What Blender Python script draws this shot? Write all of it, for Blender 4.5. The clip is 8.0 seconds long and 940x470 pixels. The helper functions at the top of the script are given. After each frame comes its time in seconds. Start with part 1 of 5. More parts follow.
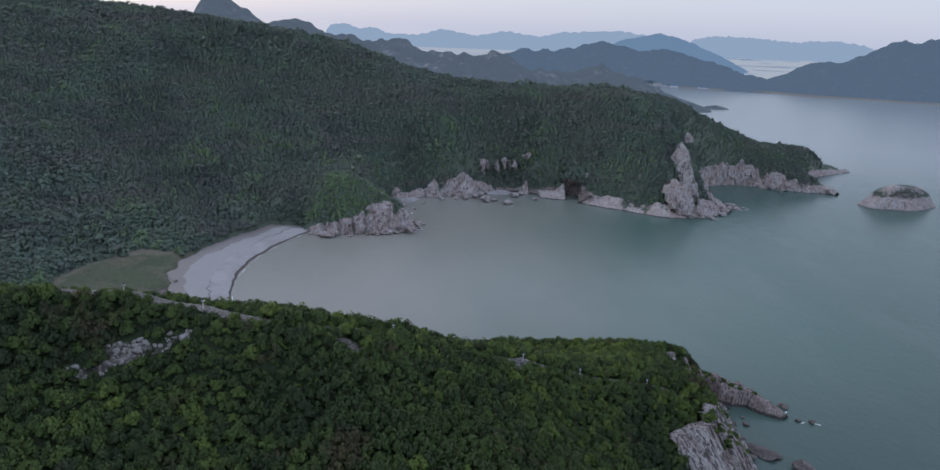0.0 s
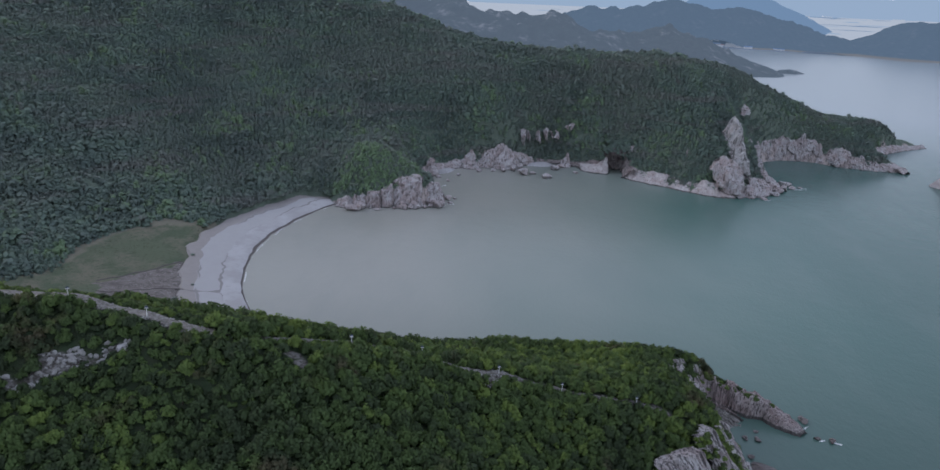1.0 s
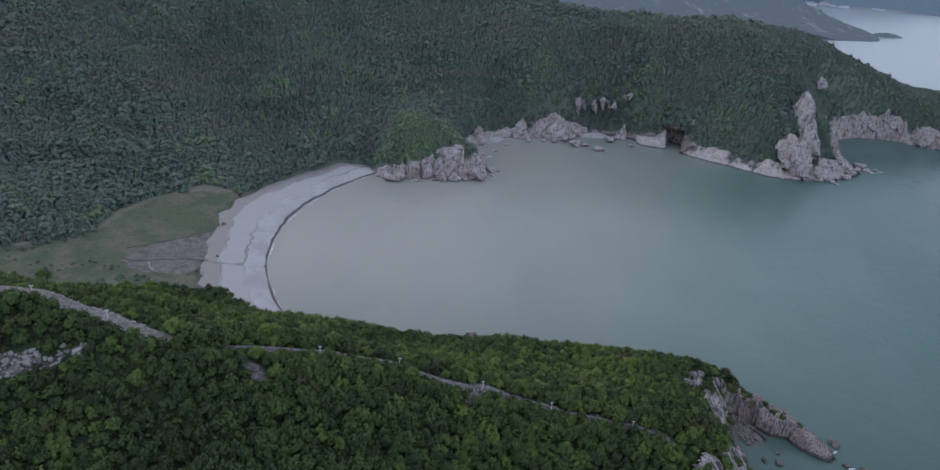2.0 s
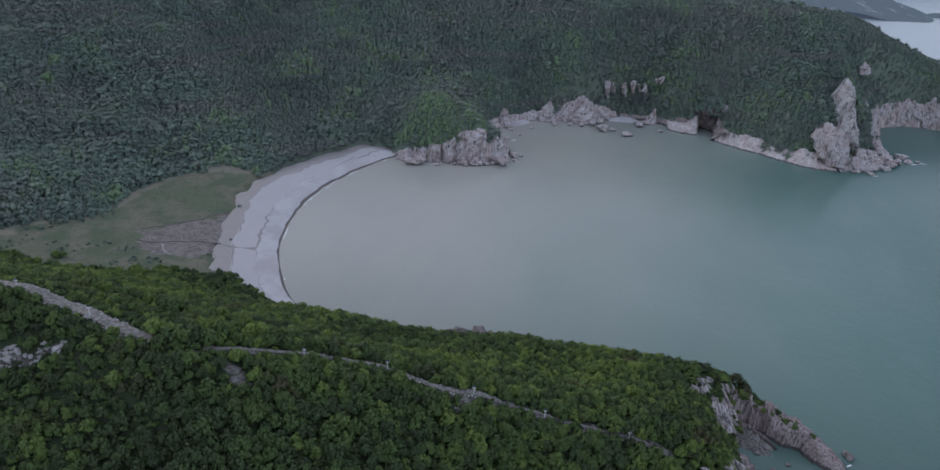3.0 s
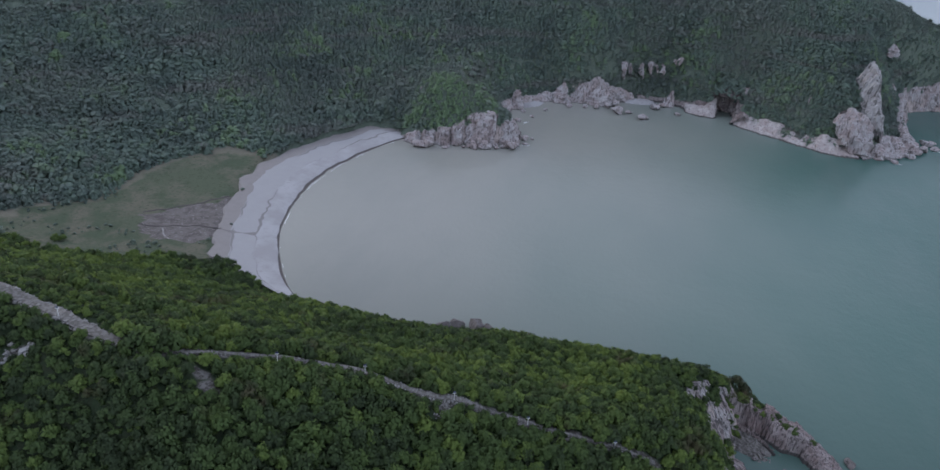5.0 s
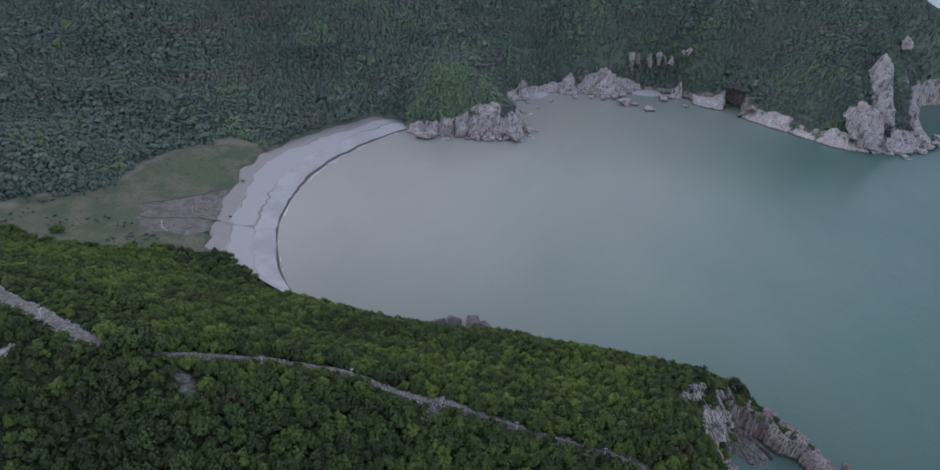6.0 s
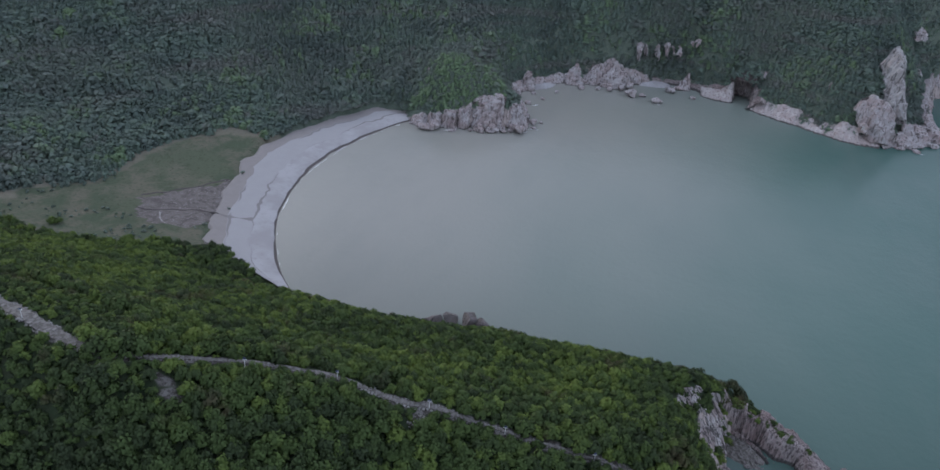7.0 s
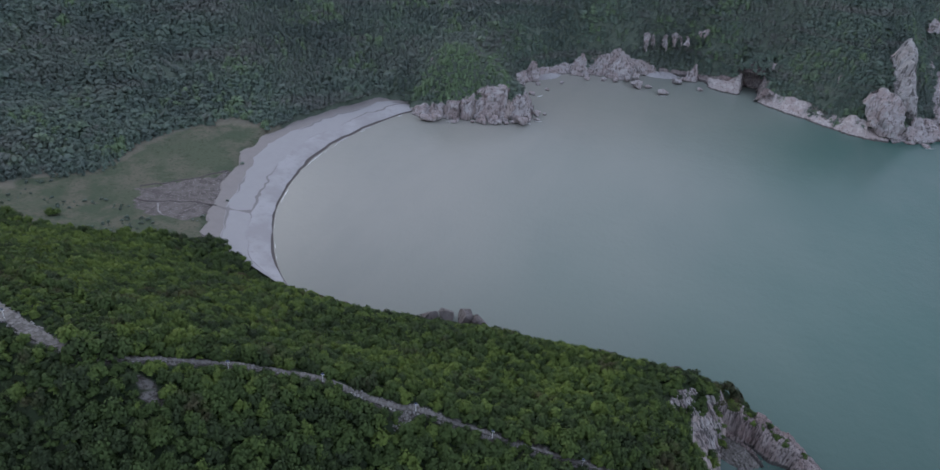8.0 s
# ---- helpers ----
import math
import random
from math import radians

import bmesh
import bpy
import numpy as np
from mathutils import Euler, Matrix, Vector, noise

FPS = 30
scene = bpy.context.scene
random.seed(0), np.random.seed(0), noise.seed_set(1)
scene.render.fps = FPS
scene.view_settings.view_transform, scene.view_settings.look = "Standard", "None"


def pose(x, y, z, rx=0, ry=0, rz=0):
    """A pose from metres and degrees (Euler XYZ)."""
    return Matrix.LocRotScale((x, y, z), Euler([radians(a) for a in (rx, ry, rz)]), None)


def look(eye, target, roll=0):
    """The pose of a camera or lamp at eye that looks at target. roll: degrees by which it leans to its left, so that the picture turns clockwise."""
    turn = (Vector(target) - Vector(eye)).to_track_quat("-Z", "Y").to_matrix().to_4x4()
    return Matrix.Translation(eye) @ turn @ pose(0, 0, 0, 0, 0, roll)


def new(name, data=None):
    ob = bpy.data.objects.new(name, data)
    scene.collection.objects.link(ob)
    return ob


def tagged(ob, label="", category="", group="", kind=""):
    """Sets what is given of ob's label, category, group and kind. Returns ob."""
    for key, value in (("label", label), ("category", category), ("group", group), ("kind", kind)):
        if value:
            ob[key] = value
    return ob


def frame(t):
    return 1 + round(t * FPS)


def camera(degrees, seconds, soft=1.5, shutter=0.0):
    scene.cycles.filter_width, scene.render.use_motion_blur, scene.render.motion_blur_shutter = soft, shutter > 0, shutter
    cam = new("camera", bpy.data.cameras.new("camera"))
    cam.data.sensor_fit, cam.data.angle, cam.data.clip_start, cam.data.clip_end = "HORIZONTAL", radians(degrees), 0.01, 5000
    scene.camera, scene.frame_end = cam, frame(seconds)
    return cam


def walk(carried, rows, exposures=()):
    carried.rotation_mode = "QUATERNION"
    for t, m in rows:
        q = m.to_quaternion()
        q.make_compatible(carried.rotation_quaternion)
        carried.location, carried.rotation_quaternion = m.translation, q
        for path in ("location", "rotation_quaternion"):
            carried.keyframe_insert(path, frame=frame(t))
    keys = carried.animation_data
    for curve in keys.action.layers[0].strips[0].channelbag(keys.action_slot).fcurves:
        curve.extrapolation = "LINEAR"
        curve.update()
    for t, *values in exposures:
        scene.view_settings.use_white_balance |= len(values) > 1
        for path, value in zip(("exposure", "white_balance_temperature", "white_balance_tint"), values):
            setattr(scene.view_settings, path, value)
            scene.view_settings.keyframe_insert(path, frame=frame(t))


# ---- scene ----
cam = camera(65.2, 8.0, soft=1.5)
PATH = [
    (0, (-2.204, 2.154, 164.166), (-2.16, 4.079, 163.626), 3.3),
    (0.5, (12.142, 12.432, 169.639), (12.09, 14.339, 169.04), 3.4),
    (1, (25.798, 24.02, 175.345), (25.672, 25.903, 174.685), 3.5),
    (1.5, (38.702, 36.61, 181.147), (38.482, 38.461, 180.421), 3.6),
    (2, (48.553, 47.959, 185.864), (48.243, 49.772, 185.077), 3.8),
    (3.5, (60.484, 63.863, 191.83), (60.073, 65.616, 190.959), 4.0),
    (4, (62.52, 67.08, 192.86), (62.097, 68.822, 191.973), 4.0),
    (4.5, (64.58, 70.18, 194.03), (64.146, 71.911, 193.126), 4.0),
    (6, (70.715, 80.162, 197.461), (70.249, 81.858, 196.507), 4.1),
    (6.5, (72.651, 83.499, 198.61), (72.176, 85.183, 197.64), 4.2),
    (7, (74.736, 87.124, 199.88), (74.25, 88.794, 198.893), 4.2),
    (7.5, (76.522, 90.24, 201.21), (76.028, 91.898, 200.206), 4.3),
    (8, (78.659, 93.623, 202.53), (78.156, 95.267, 201.509), 4.3),
]
walk(cam, [(t, look(eye, target, roll)) for t, eye, target, roll in PATH], [(0, -0.12, 6050, 10), (1, 0.03, 6050, 10), (2, 0.08, 6050, 10), (4.5, 0.12, 6050, 10), (8, 0.08, 6050, 10)])

# ---- daylight: a pale overcast evening ----
world = bpy.data.worlds.new("evening_sky")
scene.world = world
world.use_nodes = True
wn, wl = world.node_tree.nodes, world.node_tree.links
sky = wn.new("ShaderNodeTexSky")
sky.sky_type, sky.sun_disc, sky.sun_elevation, sky.sun_rotation, sky.dust_density = "NISHITA", False, radians(7), radians(300), 2.0
SKY_STRENGTH, CLOUD = 0.2, (0.7, 0.745, 0.92, 1)
dim = wn.new("ShaderNodeHueSaturation")
dim.inputs["Saturation"].default_value, dim.inputs["Value"].default_value = 0.75, SKY_STRENGTH
veil = wn.new("ShaderNodeMix")
veil.data_type = "RGBA"
veil.inputs["Factor"].default_value = 0.6
veil.inputs["B"].default_value = CLOUD
wl.new(sky.outputs["Color"], dim.inputs["Color"])
wl.new(dim.outputs["Color"], veil.inputs["A"])
wl.new(veil.outputs["Result"], wn["Background"].inputs["Color"])
wn["Background"].inputs["Strength"].default_value = 1.22
sun = new("sun", bpy.data.lights.new("sun", "SUN"))
sun.data.energy, sun.data.angle, sun.data.color = 0.7, radians(50), (1.0, 0.93, 0.86)
sun.matrix_world = look((-400, 230, 210), (0, 0, 0))


# ---- materials ----
class Paint:
    """A node material in the making: the last surface colour, and short calls for the usual nodes."""

    def __init__(self, name, rough=0.9, gloss=0.25):
        self.m = bpy.data.materials.new(name)
        self.m.use_nodes = True
        self.n, self.l = self.m.node_tree.nodes, self.m.node_tree.links
        self.bsdf = self.n["Principled BSDF"]
        self.bsdf.inputs["Roughness"].default_value = rough
        self.bsdf.inputs["Specular IOR Level"].default_value = gloss
        self.place = self.n.new("ShaderNodeNewGeometry").outputs["Position"]

    def noise(self, size, detail=4, rough=0.6, stretch=(1, 1, 1), lean=0.0):
        t, s, r = self.n.new("ShaderNodeTexNoise"), self.n.new("ShaderNodeVectorMath"), self.n.new("ShaderNodeVectorRotate")
        r.rotation_type, r.inputs["Angle"].default_value = "Y_AXIS", radians(lean)
        s.operation = "MULTIPLY"
        s.inputs[1].default_value = stretch
        self.l.new(self.place, r.inputs["Vector"])
        self.l.new(r.outputs[0], s.inputs[0])
        self.l.new(s.outputs[0], t.inputs["Vector"])
        t.inputs["Scale"].default_value, t.inputs["Detail"].default_value, t.inputs["Roughness"].default_value = 1 / size, detail, rough
        return t.outputs["Fac"]

    def cells(self, size, stretch=(1, 1, 1), edge=False):
        t, s = self.n.new("ShaderNodeTexVoronoi"), self.n.new("ShaderNodeVectorMath")
        s.operation = "MULTIPLY"
        s.inputs[1].default_value = stretch
        self.l.new(self.place, s.inputs[0])
        self.l.new(s.outputs[0], t.inputs["Vector"])
        t.feature = "DISTANCE_TO_EDGE" if edge else "F1"
        t.inputs["Scale"].default_value = 1 / size
        return t.outputs["Distance"]

    def spread(self, value, lo, hi):
        r = self.n.new("ShaderNodeMapRange")
        r.interpolation_type = "SMOOTHSTEP"
        r.inputs["From Min"].default_value, r.inputs["From Max"].default_value = lo, hi
        self.l.new(value, r.inputs["Value"])
        return r.outputs["Result"]

    def sum(self, a, b, op="ADD"):
        m = self.n.new("ShaderNodeMath")
        m.operation = op
        for k, v in enumerate((a, b)):
            if isinstance(v, (int, float)):
                m.inputs[k].default_value = v
            else:
                self.l.new(v, m.inputs[k])
        return m.outputs[0]

    def mix(self, value, a, b):
        m = self.n.new("ShaderNodeMix")
        m.data_type = "RGBA"
        for key, v in (("Factor", value), ("A", a), ("B", b)):
            if isinstance(v, tuple):
                m.inputs[key].default_value = (*v, 1)
            elif isinstance(v, (int, float)):
                m.inputs[key].default_value = v
            else:
                self.l.new(v, m.inputs[key])
        return m.outputs["Result"]

    def own(self, name):
        a = self.n.new("ShaderNodeAttribute")
        a.attribute_name = name
        return a.outputs["Fac"]

    def height(self):
        s = self.n.new("ShaderNodeSeparateXYZ")
        self.l.new(self.place, s.inputs[0])
        return s.outputs["Z"]

    def across(self):
        s = self.n.new("ShaderNodeSeparateXYZ")
        self.l.new(self.place, s.inputs[0])
        return s.outputs["X"], s.outputs["Y"]

    def colour(self, c):
        if isinstance(c, tuple):
            self.bsdf.inputs["Base Color"].default_value = (*c, 1)
        else:
            self.l.new(c, self.bsdf.inputs["Base Color"])
        return self

    def bump(self, value, metres, strength=1.0):
        b = self.n.new("ShaderNodeBump")
        b.inputs["Distance"].default_value, b.inputs["Strength"].default_value = metres, strength
        self.l.new(value, b.inputs["Height"])
        self.l.new(b.outputs["Normal"], self.bsdf.inputs["Normal"])
        return self


def leaf_paint(name, deep, mid, fresh, dry, dry_share=0.78, thinness=0.18, band=0.0, flicker=0.22, own=0.55, patchy=0.0):
    """Leaves: tint by tree, by stand and by spray; the sprays share the roundness of their bough."""
    p = Paint(name, 0.75, 0.15)
    info = p.n.new("ShaderNodeObjectInfo").outputs["Random"]
    spray = p.n.new("ShaderNodeNewGeometry").outputs["Random Per Island"]
    tree = p.sum(p.sum(p.own("tint"), p.sum(info, 0.35, "MULTIPLY")), p.sum(spray, flicker, "MULTIPLY"))
    stand = p.sum(p.noise(38, 3), p.sum(tree, own, "MULTIPLY"))
    c = p.mix(p.spread(stand, 0.55 * own + 0.25, 0.82 * own + 0.55), deep, mid)
    c = p.mix(p.sum(p.spread(p.noise(21, 4, 0.7), 0.56, dry_share), 0.75, "MULTIPLY"), c, dry)
    if patchy:
        c = p.mix(p.sum(p.spread(p.noise(95, 4, 0.6), 0.45, 0.62), patchy, "MULTIPLY"), c, p.mix(0.5, mid, dry))
        c = p.mix(p.sum(p.spread(p.noise(64, 3, 0.5, (1, 1, 0.4)), 0.5, 0.36), patchy, "MULTIPLY"), c, tuple(0.8 * v for v in deep))
    if band:
        c = p.mix(p.sum(p.spread(p.noise(7, 4, 0.6, (0.07, 0.07, 1)), 0.5, 0.68), band, "MULTIPLY"), c, dry)
    c = p.mix(p.spread(stand, 0.55 * own + 0.65, 1.1 * own + 0.7), c, fresh)
    p.colour(c)
    round_of = p.n.new("ShaderNodeAttribute")
    round_of.attribute_name = "bend"
    turn = p.n.new("ShaderNodeVectorTransform")
    turn.vector_type, turn.convert_from, turn.convert_to = "NORMAL", "OBJECT", "WORLD"
    p.l.new(round_of.outputs["Vector"], turn.inputs[0])
    p.l.new(turn.outputs[0], p.bsdf.inputs["Normal"])
    thin = p.n.new("ShaderNodeBsdfTranslucent")
    p.l.new(c, thin.inputs["Color"])
    blend = p.n.new("ShaderNodeMixShader")
    blend.inputs[0].default_value = thinness
    p.l.new(p.bsdf.outputs[0], blend.inputs[1])
    p.l.new(thin.outputs[0], blend.inputs[2])
    p.l.new(blend.outputs[0], p.n["Material Output"].inputs["Surface"])
    return p.m


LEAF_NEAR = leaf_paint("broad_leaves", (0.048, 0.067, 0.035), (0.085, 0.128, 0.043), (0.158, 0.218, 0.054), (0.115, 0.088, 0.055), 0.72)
# Far leaves: distance haze put into the base colours, paler and bluer than near ones.
LEAF_HAZED = leaf_paint("hazed_hillside_leaves", (0.145, 0.187, 0.168), (0.184, 0.246, 0.197), (0.22, 0.312, 0.176), (0.235, 0.228, 0.214), 0.72, 0.2, 0.6, 0.06, 0.3, 0.65)


def rock_paint(name, pale, rust, dark, wet=1.4, joint=1.5, lean=0.0, pits=0.4, long=0.09, crack=0.54):
    """Jointed rock: rust and grey patches, dark joints all one way, pits, a black wet foot."""
    p = Paint(name, 0.9, 0.2)
    c = p.mix(p.spread(p.noise(12, 5, 0.65), 0.38, 0.64), rust, pale)
    c = p.mix(p.sum(p.spread(p.noise(5, 4, 0.6), 0.48, 0.66), 0.7, "MULTIPLY"), c, tuple(min(0.7, 1.3 * v) for v in pale))
    streak = p.noise(joint, 4, 0.65, (1, 1, long), lean)
    c = p.mix(p.sum(p.spread(streak, crack, crack + 0.07), 0.9, "MULTIPLY"), c, dark)
    pit = p.noise(joint * 1.4, 5, 0.75, (1, 1, 0.6), lean)
    c = p.mix(p.sum(p.spread(pit, 0.58, 0.68), pits, "MULTIPLY"), c, tuple(0.7 * v for v in dark))
    c = p.mix(p.spread(p.sum(p.height(), p.sum(p.noise(3, 3), 1.6, "MULTIPLY")), wet + 0.9, wet + 0.2), c, (0.09, 0.083, 0.08))
    p.colour(c)
    p.bump(p.sum(p.sum(streak, -1.5, "MULTIPLY"), p.sum(pit, -1.0, "MULTIPLY")), joint * 0.3)
    return p.m


ROCK = rock_paint("sea_cliff_rock", (0.41, 0.385, 0.385), (0.365, 0.305, 0.295), (0.17, 0.14, 0.135), 0.6, 1.7, 0, 0.12, 0.08, 0.53)
ROCK_LEDGE = rock_paint("sloping_ledge_rock", (0.46, 0.425, 0.415), (0.41, 0.345, 0.33), (0.22, 0.185, 0.18), 1.1, 1.6, 40, 0.06, 0.2, 0.56)
ROCK_GREY = rock_paint("grey_crag_rock", (0.41, 0.393, 0.388), (0.34, 0.312, 0.305), (0.12, 0.11, 0.106), 0.8, 2.6, 0, 0.75, 0.2, 0.54)
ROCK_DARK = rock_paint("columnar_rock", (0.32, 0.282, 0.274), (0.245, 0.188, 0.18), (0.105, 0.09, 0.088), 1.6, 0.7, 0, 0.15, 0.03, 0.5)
ROCK_SLANT = rock_paint("slanting_rock", (0.44, 0.415, 0.41), (0.32, 0.265, 0.255), (0.1, 0.09, 0.09), 1.4, 0.75, 30, 0.5, 0.05, 0.49)
ROCK_WET = rock_paint("dark_shore_rock", (0.17, 0.155, 0.15), (0.13, 0.11, 0.105), (0.06, 0.055, 0.054), 0.6, 1.2)
STONE = rock_paint("grey_stone", (0.34, 0.332, 0.325), (0.27, 0.255, 0.24), (0.15, 0.142, 0.135), -9)

p = Paint("hill_ground", 0.95, 0.1)
# Far scrub colour raised to lift the dark gaps between crowns, as haze would.
hazed_scrub = p.mix(p.spread(p.noise(6, 5, 0.7), 0.4, 0.62), (0.12, 0.15, 0.12), (0.15, 0.18, 0.14))
# Soil colour is darkened so that gaps between near trees read as shadow.
soil = p.mix(p.spread(p.noise(2.5, 5, 0.7), 0.4, 0.65), (0.042, 0.052, 0.03), (0.035, 0.055, 0.028))
grassy = p.mix(p.spread(p.noise(14, 5, 0.65), 0.4, 0.62), (0.092, 0.115, 0.076), (0.16, 0.152, 0.115))
grassy = p.mix(p.spread(p.noise(30, 4, 0.6), 0.5, 0.66), grassy, (0.112, 0.13, 0.088))
grassy = p.mix(p.spread(p.noise(1.8, 4, 0.7), 0.5, 0.75), grassy, (0.06, 0.075, 0.045))
muddy = p.mix(p.spread(p.noise(5, 6, 0.7), 0.42, 0.6), (0.185, 0.165, 0.157), (0.125, 0.11, 0.104))
muddy = p.mix(p.spread(p.noise(1.1, 5, 0.8), 0.55, 0.66), muddy, (0.4, 0.38, 0.37))
stony = p.mix(p.spread(p.noise(1.6, 5, 0.75), 0.42, 0.6), (0.07, 0.062, 0.055), (0.2, 0.19, 0.18))
c = p.mix(p.spread(p.own("hazed_scrub"), 0.3, 0.7), soil, hazed_scrub)
c = p.mix(p.spread(p.own("grass"), 0.3, 0.7), c, grassy)
c = p.mix(p.sum(p.spread(p.sum(p.own("dry"), p.sum(p.noise(4, 4, 0.7), 0.5, "MULTIPLY")), 0.6, 1.2), 0.8, "MULTIPLY"), c, p.mix(p.noise(2, 4, 0.7), (0.17, 0.155, 0.115), (0.27, 0.245, 0.2)))
c = p.mix(p.spread(p.own("mud"), 0.35, 0.65), c, muddy)
c = p.mix(p.spread(p.own("bare"), 0.35, 0.65), c, stony)
craggy = p.mix(p.spread(p.noise(3, 5, 0.7, (1, 1, 0.3)), 0.45, 0.6), (0.46, 0.39, 0.365), (0.2, 0.175, 0.165))
c = p.mix(p.spread(p.own("rock"), 0.35, 0.65), c, craggy)
scrub = p.sum(p.sum(p.noise(3.5, 4, 0.6), 3.0, "MULTIPLY"), p.sum(p.own("hazed_scrub"), p.sum(1.0, p.own("grass"), "SUBTRACT"), "MULTIPLY"), "MULTIPLY")
p.colour(c).bump(p.sum(p.noise(1.2, 5, 0.7), scrub), 0.4)
GROUND = p.m

p = Paint("beach_sand", 0.85, 0.25)
dune = p.mix(p.spread(p.noise(24, 5, 0.6), 0.38, 0.62), (0.425, 0.415, 0.425), (0.35, 0.336, 0.34))
dune = p.mix(p.spread(p.noise(3, 5, 0.7), 0.5, 0.75), dune, (0.34, 0.325, 0.325))
dune = p.mix(p.spread(p.own("step"), 0.35, 0.65), dune, p.mix(p.noise(5, 5, 0.7), (0.405, 0.395, 0.402), (0.355, 0.342, 0.345)))
dune = p.mix(p.spread(p.own("back"), 0.35, 0.6), dune, p.mix(p.noise(4, 5, 0.7), (0.25, 0.228, 0.218), (0.33, 0.305, 0.295)))
# line: cusp marks and stream, plus the scarp's shadow painted as darker sand
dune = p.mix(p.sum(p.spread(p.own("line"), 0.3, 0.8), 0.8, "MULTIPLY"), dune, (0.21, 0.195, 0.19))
dune = p.mix(p.spread(p.own("wet"), 0.35, 0.6), dune, (0.115, 0.1, 0.096))
p.colour(dune).bump(p.noise(2.0, 4, 0.6), 0.15)
SAND = p.m

p = Paint("damp_earth", 0.6, 0.3)
p.colour(p.mix(p.noise(1.5, 4, 0.7), (0.05, 0.043, 0.04), (0.11, 0.095, 0.09))).bump(p.noise(0.8, 4, 0.7), 0.2)
DAMP = p.m
p = Paint("pebbles", 0.9, 0.2)
p.colour(p.mix(p.spread(p.noise(0.6, 4, 0.7), 0.4, 0.6), (0.24, 0.22, 0.21), (0.44, 0.42, 0.41))).bump(p.noise(0.5, 4, 0.7), 0.2)
PEBBLE = p.m

p = Paint("bay_water", 0.24, 0.5)
p.bsdf.inputs["IOR"].default_value = 1.33
px, py = p.across()
east = p.sum(p.sum(px, 0.8, "MULTIPLY"), p.sum(p.sum(py, -500), -0.12, "MULTIPLY"))
silt = p.sum(east, p.sum(p.noise(170, 3, 0.5, (1, 0.6, 1)), 150, "MULTIPLY"))
tone = p.mix(p.spread(silt, 0, 270), (0.315, 0.31, 0.278), (0.085, 0.167, 0.145))
tone = p.mix(p.spread(silt, 130, 340), tone, (0.05, 0.112, 0.096))
tone = p.mix(p.sum(p.spread(p.noise(60, 4, 0.6, (1, 0.4, 1)), 0.45, 0.7), 0.16, "MULTIPLY"), tone, (0.17, 0.2, 0.19))
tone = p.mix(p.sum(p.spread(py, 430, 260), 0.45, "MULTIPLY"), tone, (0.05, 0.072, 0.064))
# Outer water paler and bluer: low-angle sky reflection put into the base colour.
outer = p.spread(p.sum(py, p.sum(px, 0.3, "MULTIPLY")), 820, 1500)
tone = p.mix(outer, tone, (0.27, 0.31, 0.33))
p.colour(tone).bump(p.sum(p.noise(2.4, 3, 0.6, (1, 0.6, 1)), p.sum(p.noise(11, 2, 0.5), 1.2, "MULTIPLY")), 0.14)
WATER = p.m

p = Paint("sea_foam", 0.8, 0.2)
p.colour(p.mix(p.spread(p.noise(0.8, 5, 0.7), 0.4, 0.6), (0.55, 0.57, 0.57), (0.85, 0.86, 0.86)))
FOAM = p.m

p = Paint("path_gravel", 0.95, 0.15)
p.colour(p.mix(p.spread(p.noise(0.9, 5, 0.75), 0.4, 0.62), (0.13, 0.12, 0.11), (0.235, 0.223, 0.21))).bump(p.noise(0.5, 4, 0.7), 0.2)
GRAVEL = p.m
p = Paint("path_slab", 0.9, 0.2)
one = p.n.new("ShaderNodeObjectInfo").outputs["Random"]
p.colour(p.mix(p.sum(one, p.noise(0.5, 4, 0.7), "MULTIPLY"), (0.26, 0.247, 0.234), (0.15, 0.142, 0.133)))
SLAB = p.m
p = Paint("bark", 0.95, 0.1)
p.colour(p.mix(p.noise(0.3, 4, 0.7, (1, 1, 0.3)), (0.07, 0.055, 0.04), (0.16, 0.13, 0.1)))
BARK = p.m
p = Paint("white_paint", 0.5, 0.4)
p.colour(p.mix(p.noise(0.6, 4, 0.7), (0.82, 0.82, 0.82), (0.68, 0.68, 0.67)))
WHITE = p.m
LENS = Paint("frosted_lens", 0.4, 0.5).colour((0.6, 0.6, 0.57)).m
p = Paint("solar_cell", 0.25, 0.5)
p.colour(p.mix(p.spread(p.cells(0.15, (1, 1, 1), True), 0.06, 0.0), (0.02, 0.03, 0.07), (0.2, 0.22, 0.25)))
PANEL = p.m


def distant_paint(name, wood, stone, haze_light, share, pale_below=0.0, foot=(0.5, 0.52, 0.57)):
    """A far surface with evening haze mixed in as emission, paler below pale_below."""
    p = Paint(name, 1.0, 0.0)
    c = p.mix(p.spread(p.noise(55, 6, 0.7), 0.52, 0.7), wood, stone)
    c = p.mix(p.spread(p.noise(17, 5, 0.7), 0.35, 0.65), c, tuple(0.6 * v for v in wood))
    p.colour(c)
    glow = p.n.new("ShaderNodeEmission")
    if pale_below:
        p.l.new(p.mix(p.spread(p.height(), pale_below, pale_below * 0.55), haze_light, foot), glow.inputs["Color"])
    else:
        glow.inputs["Color"].default_value = (*haze_light, 1)
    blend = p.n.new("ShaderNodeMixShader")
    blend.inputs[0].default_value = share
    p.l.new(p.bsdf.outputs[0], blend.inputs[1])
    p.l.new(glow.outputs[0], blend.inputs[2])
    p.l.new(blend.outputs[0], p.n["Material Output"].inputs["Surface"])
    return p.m


